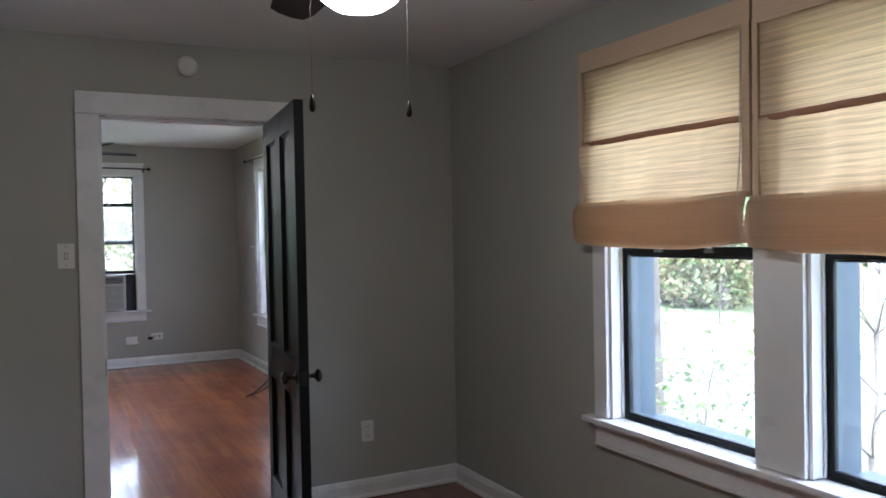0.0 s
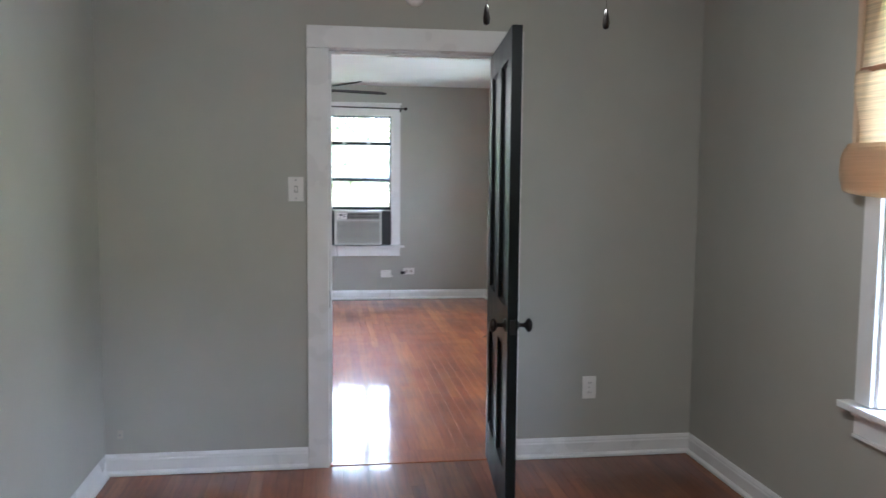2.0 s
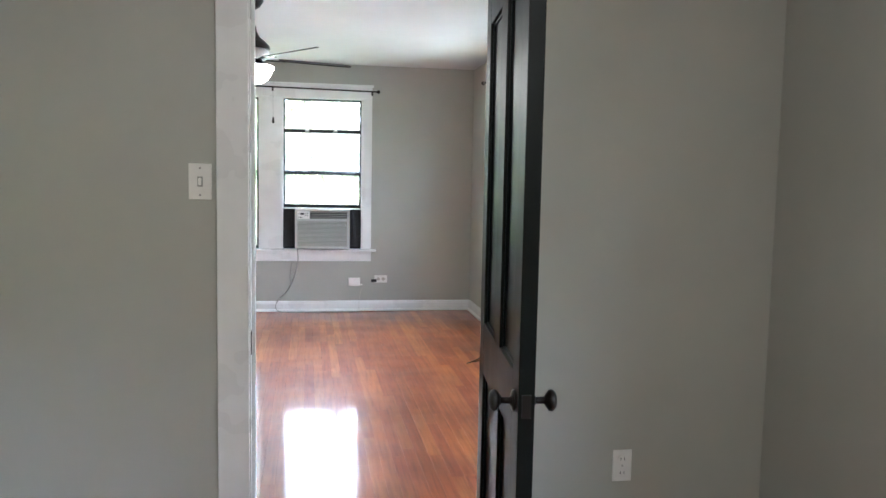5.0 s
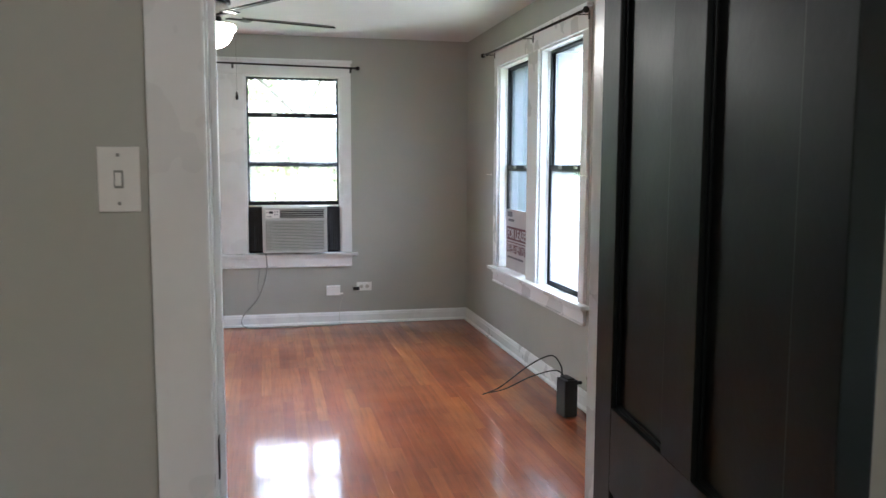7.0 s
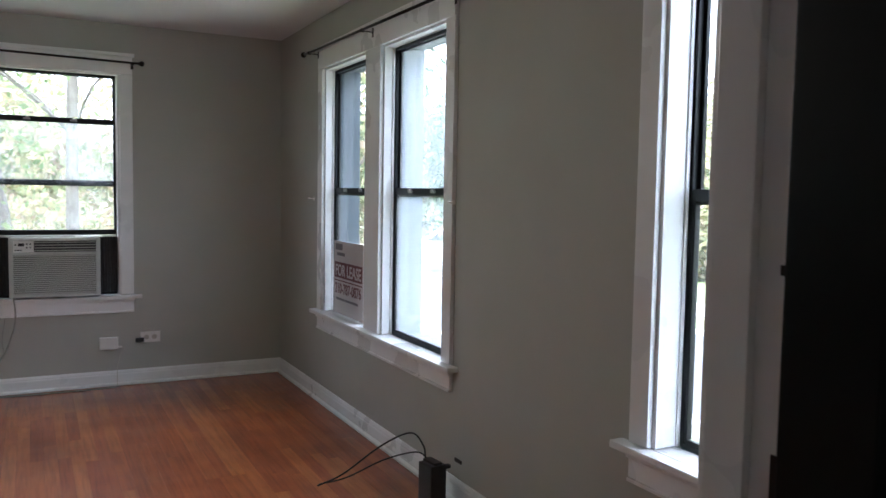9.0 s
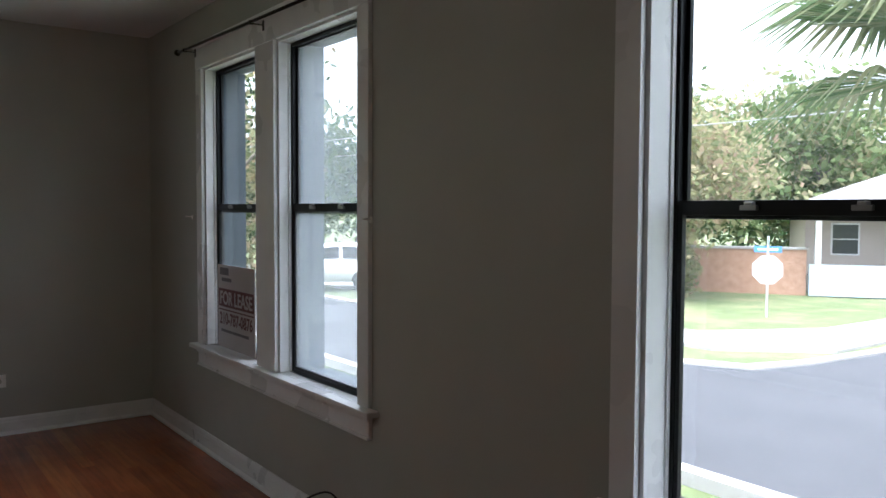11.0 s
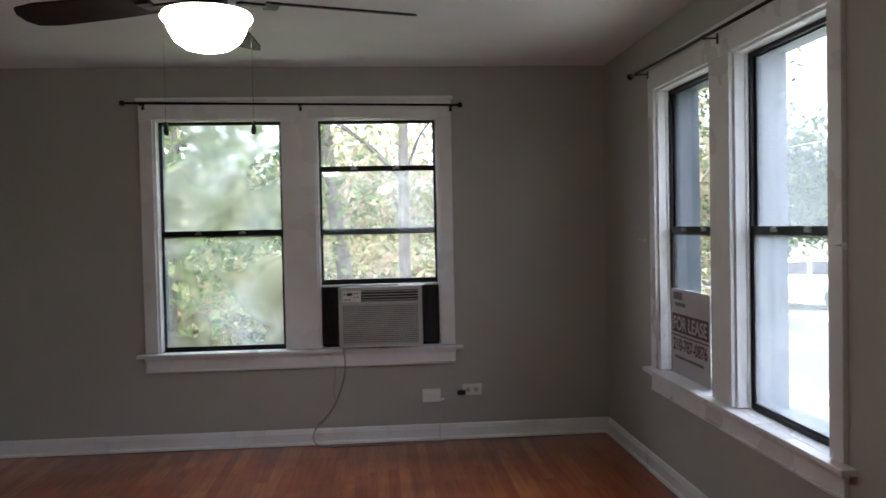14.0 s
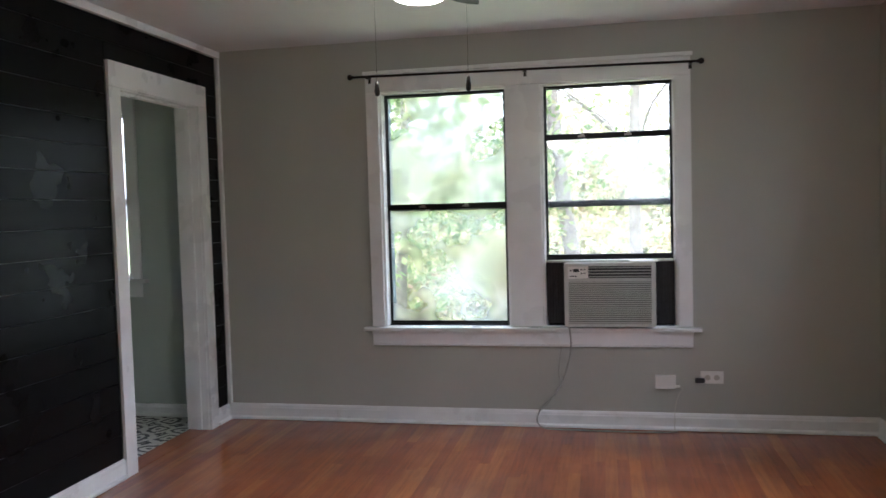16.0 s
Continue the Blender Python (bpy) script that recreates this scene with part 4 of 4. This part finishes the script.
# ---- floors ----
def floor_boards(name, x0, x1, y0, y1, keep, seed, wood):
    """Oak strips along y on a subfloor; keep(x, y) picks the strips that are pieces of their own."""
    random.seed(seed)
    base = structure(name, boxes((x0, x1, y0, y1, -0.12, -0.02)), wood)
    w, meshes = 0.062, {}
    verts, faces = [], []
    x, count = x0, 0
    while x < x1 - 0.005:
        xe = min(x + w, x1)
        y = y0
        first = True
        while y < y1 - 0.01:
            ln = random.choice((0.6, 0.8, 1.0, 1.25, 1.5, 1.8))
            if first:
                ln *= random.uniform(0.4, 1.0)
                ln = round(ln, 1)
                first = False
            ye = min(y + ln, y1)
            if y1 - ye < 0.25:
                ye = y1
            L, W = ye - y, xe - x
            b, g = 0.0003, 0.0001
            a0, a1, c0, c1 = -W / 2 + g, W / 2 - g, -L / 2 + g, L / 2 - g
            pts = [(a0, c0, -0.019), (a1, c0, -0.019), (a1, c1, -0.019), (a0, c1, -0.019), (a0, c0, -b), (a1, c0, -b), (a1, c1, -b), (a0, c1, -b), (a0 + b, c0 + b, 0), (a1 - b, c0 + b, 0), (a1 - b, c1 - b, 0), (a0 + b, c1 - b, 0)]
            quads = [(8, 9, 10, 11)] + [(i + o, (i + 1) % 4 + o, (i + 1) % 4 + o + 4, i + o + 4) for o in (0, 4) for i in range(4)]
            cx, cy = (x + xe) / 2, (y + ye) / 2
            tilt = random.uniform(-0.3, 0.3)
            m = pose(cx, cy, 0, 0, tilt, 0)
            if keep(cx, cy) and count < 298:
                key = (round(L, 3), round(W, 3))
                me = meshes.get(key)
                if me is None:
                    me = bpy.data.meshes.new("board")
                    me.from_pydata(pts, [], quads)
                    me.materials.append(wood)
                    meshes[key] = me
                ob = new("board", me)
                ob.matrix_basis = m
                ob.parent = base
                count += 1
            else:
                o = len(verts)
                verts += [tuple(m @ Vector(p)) for p in pts]
                faces += [tuple(i + o for i in q) for q in quads]
            y = ye
        x = xe
    if faces:
        me = bpy.data.meshes.new("more_boards")
        me.from_pydata(verts, [], faces)
        me.materials.append(wood)
        ob = new("more_boards", me)
        ob.parent = base
        tagged(ob, kind="stuff")
    return base


# ---- cement tile floor of the side room ----
def tile_mat():
    m, n, l, b = mat_nodes("patterned_cement_tile")
    v = texcoord(n, l, (1, 1, 1), "Object")
    wv = n.new("ShaderNodeTexWave")
    wv.wave_type, wv.rings_direction = "RINGS", "Z"
    wv.inputs["Scale"].default_value, wv.inputs["Distortion"].default_value, wv.inputs["Detail"].default_value = 5.0, 7.0, 2.0
    wv.inputs["Detail Scale"].default_value = 1.6
    l.new(v, wv.inputs["Vector"])
    l.new(ramp(n, l, wv.outputs["Fac"], [(0.38, (0.03, 0.035, 0.04)), (0.46, (0.6, 0.6, 0.56))]), b.inputs["Base Color"])
    b.inputs["Roughness"].default_value = 0.45
    bump(n, l, noise_tex(n, l, v, 80, 3), b, 0.1, 0.001)
    return m


M_TILE = tile_mat()
fl3 = structure("floor_3", boxes((-2.4, WEST, 3.62, NORTH - 0.001, -0.12, -0.012)), M_CONCRETE)
bm = boxes((-0.099, 0.099, -0.099, 0.099, -0.0115, -0.002), bevel=0.0015)
tile_mesh = bpy.data.meshes.new("tile")
bm.to_mesh(tile_mesh)
bm.free()
tile_mesh.materials.append(M_TILE)
for i in range(8):
    for k in range(10):
        t = new("tile", tile_mesh)
        t.matrix_basis = pose(-0.16 - 0.2 * i, NORTH - 0.11 - 0.2 * k, 0, 0, 0, 90 * ((i + 2 * k) % 4))
        t.parent = fl3
structure("threshold", boxes((WEST - 0.125, WEST + 0.01, OP0, OP1, -0.019, 0.003), bevel=0.003), M_FLOOR)


# ---- outside ----
GZ = -1.3
ground = structure("ground", boxes((-400, 400, -400, 400, GZ - 0.5, GZ - 0.05)), M_GRASS)
bm = bmesh.new()
bmesh.ops.create_grid(bm, x_segments=60, y_segments=60, size=60)
for v in bm.verts:
    v.co.z = 0.04 * noise.noise(v.co * 0.15)
lawn = structure("lawn", bm, M_GRASS)
lawn.matrix_basis = pose(20, 10, GZ - 0.01)


def slab_from(name, outline, z0, z1, material):
    bm = bmesh.new()
    f = bm.faces.new([bm.verts.new((x, y, z0)) for x, y in outline])
    ex = bmesh.ops.extrude_face_region(bm, geom=[f])
    bmesh.ops.translate(bm, verts=[v for v in ex["geom"] if isinstance(v, bmesh.types.BMVert)], vec=(0, 0, z1 - z0))
    return structure(name, bm, material)


slab_from("road", [(9.2, -60), (13.6, -60), (13.6, -2), (15.5, -1), (60, -1), (60, 6.2), (17.9, 7.1), (15.7, 7.3), (14.5, 7.6), (13.9, 8.8), (13.3, 90), (9.2, 90)], GZ - 0.1, GZ + 0.04, M_ASPHALT)
slab_from("pavement_curb", [(13.7, 90), (13.3, 90), (13.9, 8.8), (14.5, 7.6), (15.7, 7.3), (17.9, 7.1), (60, 6.2), (60, 6.4), (17.9, 7.35), (15.9, 7.55), (14.75, 7.9), (14.2, 8.9)], GZ - 0.1, GZ + 0.08, M_CONCRETE)
slab_from("pavement_near_curb", [(9.0, -60), (9.2, -60), (9.2, 90), (9.0, 90)], GZ - 0.1, GZ + 0.14, M_CONCRETE)
slab_from("pavement_near_walk", [(6.9, -60), (8.3, -60), (8.3, 90), (6.9, 90)], GZ - 0.1, GZ + 0.07, M_CONCRETE)
slab_from("pavement_walk", [(15.9, 90), (17.3, 90), (17.5, 10.9), (20.2, 9.5), (60, 8.6), (60, 7.4), (17.6, 7.8), (15.9, 9.4)], GZ - 0.1, GZ + 0.035, M_CONCRETE)


def leaves(center, radii, count, size, seed):
    """Many small leaf quads in lumpy clumps."""
    rng = np.random.default_rng(seed)
    c, r = np.array(center), np.array(radii)
    k = max(6, count // 120)
    d = rng.normal(size=(k, 3))
    d /= np.linalg.norm(d, axis=1)[:, None]
    hubs = c + d * r * rng.uniform(0.35, 1.0, (k, 1))
    hub = rng.integers(0, k, count)
    spread = r.mean() * 0.2
    p = hubs[hub] + rng.normal(size=(count, 3)) * spread
    a = rng.normal(size=(count, 3))
    a /= np.linalg.norm(a, axis=1)[:, None]
    b = np.cross(a, rng.normal(size=(count, 3)))
    b /= np.linalg.norm(b, axis=1)[:, None]
    s = size * rng.uniform(0.5, 1.3, (count, 1))
    quad = np.stack([p - a * s, p - b * s * 0.5, p + a * s, p + b * s * 0.5], 1).reshape(-1, 3)
    faces = np.arange(count * 4).reshape(-1, 4)
    return quad, faces


def mesh_np(name, verts, faces, material, parent=None, kind=""):
    me = bpy.data.meshes.new(name)
    me.from_pydata(verts.tolist(), [], faces.tolist())
    me.materials.append(material)
    ob = new(name, me)
    ob.parent = parent
    return tagged(ob, kind=kind)


def tree(m, height, trunk_r, crown_r, crown_h, count, size, seed, material, label, lean=(0.0, 0.0), limbs=6):
    t = thing("tree", m, label, "tree", "trees outside")
    rng = random.Random(seed)
    lx, ly = lean
    bm = bmesh.new()
    spine = [(lx * z / height * (0.6 + 0.4 * z / height), ly * z / height, z) for z in [height * k / 8 for k in range(9)]]
    spine = [(x + rng.uniform(-0.04, 0.04), y + rng.uniform(-0.04, 0.04), z) for x, y, z in spine]
    tube(bm, spine, trunk_r, 10, trunk_r * 0.35)
    for i in range(limbs):
        k = rng.randint(3, 7)
        x, y, z = spine[k]
        a = rng.uniform(0, 6.28)
        ln = crown_r * rng.uniform(0.6, 1.0)
        pts = curve_pts([(x, y, z), (x + 0.4 * ln * math.cos(a), y + 0.4 * ln * math.sin(a), z + 0.35 * ln), (x + ln * math.cos(a + 0.3), y + ln * math.sin(a + 0.3), z + 0.6 * ln)], 4)
        tube(bm, pts, trunk_r * 0.24, 7, trunk_r * 0.05)
    part("trunk", bm, M_BARK, t, smooth=True)
    v, f = leaves((lx * 0.8, ly * 0.8, height - crown_h * 0.35), (crown_r, crown_r, crown_h * 0.6), count, size, seed)
    mesh_np("crown", v, f, material, t)
    return t


# trees north of the house
tree(pose(2.35, 10.0, GZ), 8.5, 0.12, 2.4, 3.6, 2600, 0.07, 11, M_LEAF2, "slender leaning tree with yellowing leaves close to the house", (-1.1, 0.2), 9)
tree(pose(2.98, 11.2, GZ), 9.0, 0.1, 2.4, 4.0, 2600, 0.07, 12, M_LEAF2, "tall thin tree with sparse yellow-green leaves", (-0.1, 0.0), 9)
tree(pose(0.2, 9.4, GZ), 5.4, 0.09, 1.7, 5.0, 9000, 0.065, 13, M_LEAF, "leafy green young tree close to the house", (0.2, 0.1))
tree(pose(-2.2, 13.5, GZ), 8.0, 0.16, 2.8, 6.4, 9000, 0.09, 14, M_LEAF, "broad green tree in a back garden", (0.3, 0.2))
tree(pose(6.4, 15.0, GZ), 9.0, 0.17, 3.0, 5.5, 3000, 0.09, 15, M_LEAF2, "tall tree with autumn leaves", (-0.3, 0.0))
tree(pose(6.4, 9.4, GZ), 7.5, 0.11, 2.0, 4.6, 2400, 0.07, 16, M_LEAF2, "slim tree with sparse autumn leaves", (-0.9, 0.3), 9)
tree(pose(9.0, 21.0, GZ), 10.0, 0.2, 3.6, 7.0, 4600, 0.12, 17, M_LEAFD, "large dark green tree", (0.0, 0.0))
# trees across the street
tree(pose(22.6, 15.6, GZ), 5.4, 0.16, 2.5, 4.0, 9000, 0.13, 21, M_LEAF2, "round tree with orange tinged leaves on a lawn", (0.2, 0.0))
tree(pose(31.0, 22.0, GZ), 6.6, 0.25, 4.4, 5.0, 9000, 0.2, 22, M_LEAF, "big green tree behind a house", (0.0, 0.3))
tree(pose(37.0, 19.0, GZ), 7.0, 0.28, 4.6, 5.6, 9000, 0.22, 23, M_LEAF, "tall green tree behind a house", (0.3, 0.0))
tree(pose(23.5, 24.5, GZ), 5.8, 0.22, 3.6, 4.6, 8000, 0.18, 24, M_LEAF2, "yellowing leafy tree beside a street", (0.0, 0.0))
tree(pose(18.0, 32.0, GZ), 5.2, 0.25, 4.0, 4.2, 7000, 0.2, 25, M_LEAFD, "low dark green tree by a road", (0.0, 0.0))
tree(pose(19.0, -4.5, GZ), 7.0, 0.2, 3.4, 5.4, 5500, 0.14, 26, M_LEAF, "green tree with autumn tints across a street", (0.0, 0.0))
tree(pose(27.0, -1.0, GZ), 9.0, 0.24, 4.0, 6.4, 5500, 0.16, 28, M_LEAF, "green tree beyond a junction", (0.0, 0.0))
tree(pose(6.3, 0.35, GZ), 2.5, 0.012, 1.1, 1.9, 900, 0.03, 29, M_LEAF, "thin bare-branched shrub beside the house", (0.3, 0.0), 22)
tree(pose(6.75, -0.75, GZ), 3.2, 0.035, 1.2, 2.4, 600, 0.035, 30, M_LEAF2, "pale twiggy sapling beside the house", (0.3, 0.1), 14)


def far_woods(name, pts, count, seed, material, size=0.3):
    vs, fs, o = [], [], 0
    for i, (x, y, r, h) in enumerate(pts):
        v, f = leaves((x, y, GZ + h * 0.5), (r, r, h * 0.55), count, size, seed + i)
        vs.append(v)
        fs.append(f + o)
        o += len(v)
    ob = mesh_np(name, np.concatenate(vs), np.concatenate(fs), material, None, "stuff")
    return tagged(ob, "dense far woodland behind gardens", "woodland")


rr = random.Random(77)
ring = []
for i in range(26):
    a = radians(-55 + 130 * i / 25)
    d = rr.uniform(42, 56)
    ring.append((4 + d * math.cos(a), 4 + d * math.sin(a), rr.uniform(4, 6), rr.uniform(5.5, 8)))
far_woods("far_woods", ring, 1500, 300, M_LEAFD)
near_ring = [(-6 + 3.6 * i + rr.uniform(-1, 1), 24 + rr.uniform(-2.5, 3), rr.uniform(2.2, 3.4), rr.uniform(4.5, 8)) for i in range(6)]
far_woods("garden_thicket", near_ring, 6000, 400, M_LEAF2, 0.13)
hedge = [(-5 + 1.5 * i, 17.5 + rr.uniform(-0.6, 0.6), 1.2, rr.uniform(1.8, 2.8)) for i in range(9)]
far_woods("hedge", hedge, 5000, 500, M_LEAF2, 0.09)
shrubs = [(22 + 1.7 * i, 20.5 + rr.uniform(-0.6, 0.6) - 0.3 * i, 1.3, rr.uniform(1.6, 2.4)) for i in range(4)] + [(22.0, 18.9, 1.0, 2.0), (20.6, 20.2, 1.2, 2.4), (22.4, 17.0, 1.0, 2.2), (23.0, 15.9, 0.8, 1.9)]
far_woods("shrubbery", shrubs, 4500, 600, M_LEAF2, 0.14)


def neighbour_house(m):
    """A bungalow with a brick side and a pale blue porch; local x along its front, y away from the street."""
    h = thing("house", m, "single-storey brick bungalow with a pale blue porch wall and white posts", "house")
    cream = plain("cream_siding", (0.55, 0.48, 0.42), 0.7)
    blue = plain("pale_blue_paint", (0.42, 0.52, 0.58), 0.6)
    roofm = ground_mat("grey_shingles", [(0.3, (0.2, 0.18, 0.18)), (0.7, (0.3, 0.28, 0.28))], 4.0)
    glass = plain("dark_window_glass", (0.03, 0.035, 0.04), 0.1)
    part("wall", boxes((4.001, 15, 2.2, 8, 0, 2.74)), cream, h, "cream porch wall")
    part("porch_floor", boxes((4.001, 15, 0, 2.199, 0, 0.55)), M_CONCRETE, h)
    part("porch_parapet", boxes((3.9, 15.1, -0.2, -0.001, 0, 1.0), bevel=0.02), blue, h, "pale blue low porch wall")
    for x in (4.15, 6.8, 9.5, 12.2, 14.9):
        part("porch_post", boxes((x - 0.09, x + 0.09, -0.19, -0.02, 1.001, 2.745), bevel=0.01), M_TRIM, h)
    bm = bmesh.new()
    a = [bm.verts.new(p) for p in ((3.4, -0.8, 2.75), (15.6, -0.8, 2.75), (15.6, 8.6, 2.75), (3.4, 8.6, 2.75), (7.5, 3.9, 4.3), (11.5, 3.9, 4.3))]
    for q in ((0, 1, 5, 4), (1, 2, 5), (2, 3, 4, 5), (3, 0, 4), (0, 3, 2, 1)):
        bm.faces.new([a[i] for i in q])
    part("roof", bm, roofm, h)
    for x, y, w, z0, z1 in ((4.8, 2.17, 0.9, 1.2, 2.3), (8.9, 2.17, 0.9, 1.2, 2.3)):
        win = part("window", boxes((x, x + w, y, y + 0.025, z0, z1)), M_TRIM, h)
        part("pane", boxes((x + 0.06, x + w - 0.06, y - 0.01, y - 0.001, z0 + 0.06, (z0 + z1) / 2 - 0.02)), glass, win)
        part("pane", boxes((x + 0.06, x + w - 0.06, y - 0.01, y - 0.001, (z0 + z1) / 2 + 0.02, z1 - 0.06)), glass, win)
    part("door", boxes((7.0, 7.9, 2.16, 2.195, 0.56, 2.6), bevel=0.01), M_TRIM, h)
    return h


neighbour_house(pose(24.9, 16.9, GZ, 0, 0, -55))

M_TANBRICK = ground_mat("tan_brick", [(0.3, (0.3, 0.17, 0.11)), (0.7, (0.42, 0.26, 0.18))], 5.0)
gw = thing("garden_wall", pose(24.9, 16.9, GZ, 0, 0, -55), "low tan brick garden wall beside a house", "garden wall")
part("wall_body", boxes((-3.2, 3.85, 0.1, 0.35, -0.1, 1.45)), M_TANBRICK, gw)
part("coping", boxes((-3.25, 3.88, 0.06, 0.39, 1.4505, 1.53), bevel=0.01), M_CONCRETE, gw)


def stop_sign(m):
    s = thing("street_sign", m, "grey back of an octagonal sign below blue street name plates", "street sign")
    metal = plain("galvanised_back", (0.5, 0.5, 0.5), 0.5, 0.2)
    blue = plain("blue_plate", (0.08, 0.22, 0.5), 0.4)
    part("post", lathe(bmesh.new(), [(0, 0), (0.03, 0), (0.03, 2.05), (0, 2.05)], 10), metal, s)
    bm = bmesh.new()
    r = 0.39
    f = bm.faces.new([bm.verts.new((r * math.cos(radians(22.5 + 45 * i)), -0.035, 1.2 + r * math.sin(radians(22.5 + 45 * i)))) for i in range(8)])
    ex = bmesh.ops.extrude_face_region(bm, geom=[f])
    bmesh.ops.translate(bm, verts=[v for v in ex["geom"] if isinstance(v, bmesh.types.BMVert)], vec=(0, 0.004, 0))
    part("octagon_plate", bm, metal, s, "bare grey octagonal plate")
    part("name_plate", boxes((-0.33, 0.33, -0.006, 0.006, 1.64, 1.8)), blue, s, "blue street name plate")
    part("name_plate", boxes((-0.006, 0.006, -0.33, 0.33, 1.82, 1.98)), blue, s, "blue street name plate")
    part("lettering", boxes((-0.24, 0.24, -0.0085, -0.0062, 1.695, 1.745)), M_TRIM, s)
    return s


stop_sign(pose(21.2, 11.5, GZ, 0, 0, -58))


def parked_car(m):
    """Local x forwards."""
    c = thing("parked_car", m, "white hatchback car parked at a kerb", "car")
    paint = plain("white_car_paint", (0.7, 0.7, 0.7), 0.2)
    dark = plain("dark_car_glass", (0.02, 0.022, 0.025), 0.08)
    tyre = plain("tyre_rubber", (0.02, 0.02, 0.02), 0.8)
    prof = [(-2.1, 0.35), (-2.15, 0.75), (-2.05, 1.0), (-1.75, 1.42), (-1.2, 1.52), (-0.2, 1.52), (0.35, 1.42), (1.0, 1.02), (1.75, 0.9), (2.1, 0.72), (2.15, 0.4), (1.9, 0.28), (-1.9, 0.28)]
    bm = bmesh.new()
    f = bm.faces.new([bm.verts.new((x, -0.86, z)) for x, z in prof])
    ex = bmesh.ops.extrude_face_region(bm, geom=[f])
    bmesh.ops.translate(bm, verts=[v for v in ex["geom"] if isinstance(v, bmesh.types.BMVert)], vec=(0, 1.72, 0))
    for v in bm.verts:
        if v.co.z > 1.1:
            v.co.y *= 0.8
    bmesh.ops.bevel(bm, geom=bm.edges[:], offset=0.05, segments=2, affect="EDGES")
    body = part("body", bm, paint, c, smooth=True)
    for y in (-0.8, 0.8):
        for pts in ([(-1.7, 1.05), (-1.5, 1.4), (-0.65, 1.44), (-0.65, 1.05)], [(-0.55, 1.05), (-0.55, 1.44), (0.25, 1.36), (0.75, 1.05)]):
            bm = bmesh.new()
            f = bm.faces.new([bm.verts.new((x, y * (1.07 if z < 1.1 else 0.935), z)) for x, z in pts])
            bmesh.ops.solidify(bm, geom=[f], thickness=0.01)
            part("window", bm, dark, body)
    for x in (-1.3, 1.3):
        for y in (-0.86, 0.86):
            w = part("wheel", lathe(bmesh.new(), [(0, -0.1), (0.27, -0.1), (0.33, -0.07), (0.33, 0.07), (0.27, 0.1), (0, 0.1)], 24, Matrix.Translation((x, y * 0.93, 0.33)) @ Matrix.Rotation(radians(90), 4, "X")), tyre, c, smooth=True)
            part("rim", lathe(bmesh.new(), [(0, -0.13), (0.2, -0.125), (0.21, -0.1), (0, -0.1)] if y > 0 else [(0, 0.1), (0.21, 0.1), (0.2, 0.125), (0, 0.13)], 20, Matrix.Translation((x, y * 0.93, 0.33)) @ Matrix.Rotation(radians(90), 4, "X")), M_BRASS, w)
    return c


parked_car(pose(15.2, 24.0, GZ + 0.04, 0, 0, 150))


def palm(m):
    p = thing("palm_tree", m, "young fan palm with drooping pointed green fronds beside the house", "palm tree")
    part("trunk", tube(bmesh.new(), [(0, 0, 0), (0.03, 0.02, 1.2), (0.02, 0.04, 2.4), (0, 0, 3.5)], 0.2, 14, 0.15), M_BARK, p, smooth=True)
    rng = random.Random(5)
    for i in range(22):
        a, tip = rng.uniform(0, 6.28), rng.uniform(-0.55, 0.9)
        d = Vector((math.cos(a), math.sin(a), tip)).normalized()
        base = Vector((0, 0, 3.4)) + d * 0.75
        side = d.cross(Vector((0, 0, 1))).normalized()
        up = side.cross(d)
        bm = bmesh.new()
        tube(bm, [Vector((0, 0, 3.4)), base], 0.016, 5, 0.01)
        for k in range(25):
            b = radians(-82 + 164 * k / 24)
            ln = 0.72 * (0.6 + 0.4 * math.cos(b)) * rng.uniform(0.9, 1.08)
            w = d * math.cos(b) + side * math.sin(b)
            q = w.cross(up).normalized()
            droop = Vector((0, 0, -1))
            p0, p1, p2 = base, base + w * ln * 0.6 + up * 0.03, base + w * ln + droop * 0.22 * ln
            ww = 0.018
            vs = [bm.verts.new(c) for c in (p0, p1 - q * ww, p1 + up * 0.008, p1 + q * ww, p2)]
            for tri in ((0, 1, 2), (0, 2, 3), (1, 4, 2), (2, 4, 3)):
                bm.faces.new([vs[j] for j in tri])
        part("frond", bm, M_PALM, p)
    return p


palm(pose(6.35, 1.0, GZ))

for z, dx in ((4.0, 0), (3.5, 1.5)):
    pl = thing("power_line", pose(0, 0, 0), "thin utility line strung across a street", "power line", "power lines")
    part("cable", tube(bmesh.new(), [(20 + dx - 2, y, z + 0.35 * ((y - 10) / 30) ** 2) for y in range(-20, 45, 5)], 0.016, 5), M_GREYCORD, pl)

# ---- floor pieces ----
floor_boards("floor_2", WEST, EAST - 0.001, DW1 - 0.0005, NORTH - 0.001, lambda x, y: x > 0.9 and y > 0.9, 3, M_FLOOR)
# first room: same wood, with its weaker light put into the board colour
floor_boards("floor_1", R1WEST, EAST - 0.001, R1SOUTH, DW0 - 0.0005, lambda x, y: y > -1.6, 5, M_FLOOR_SHADED)
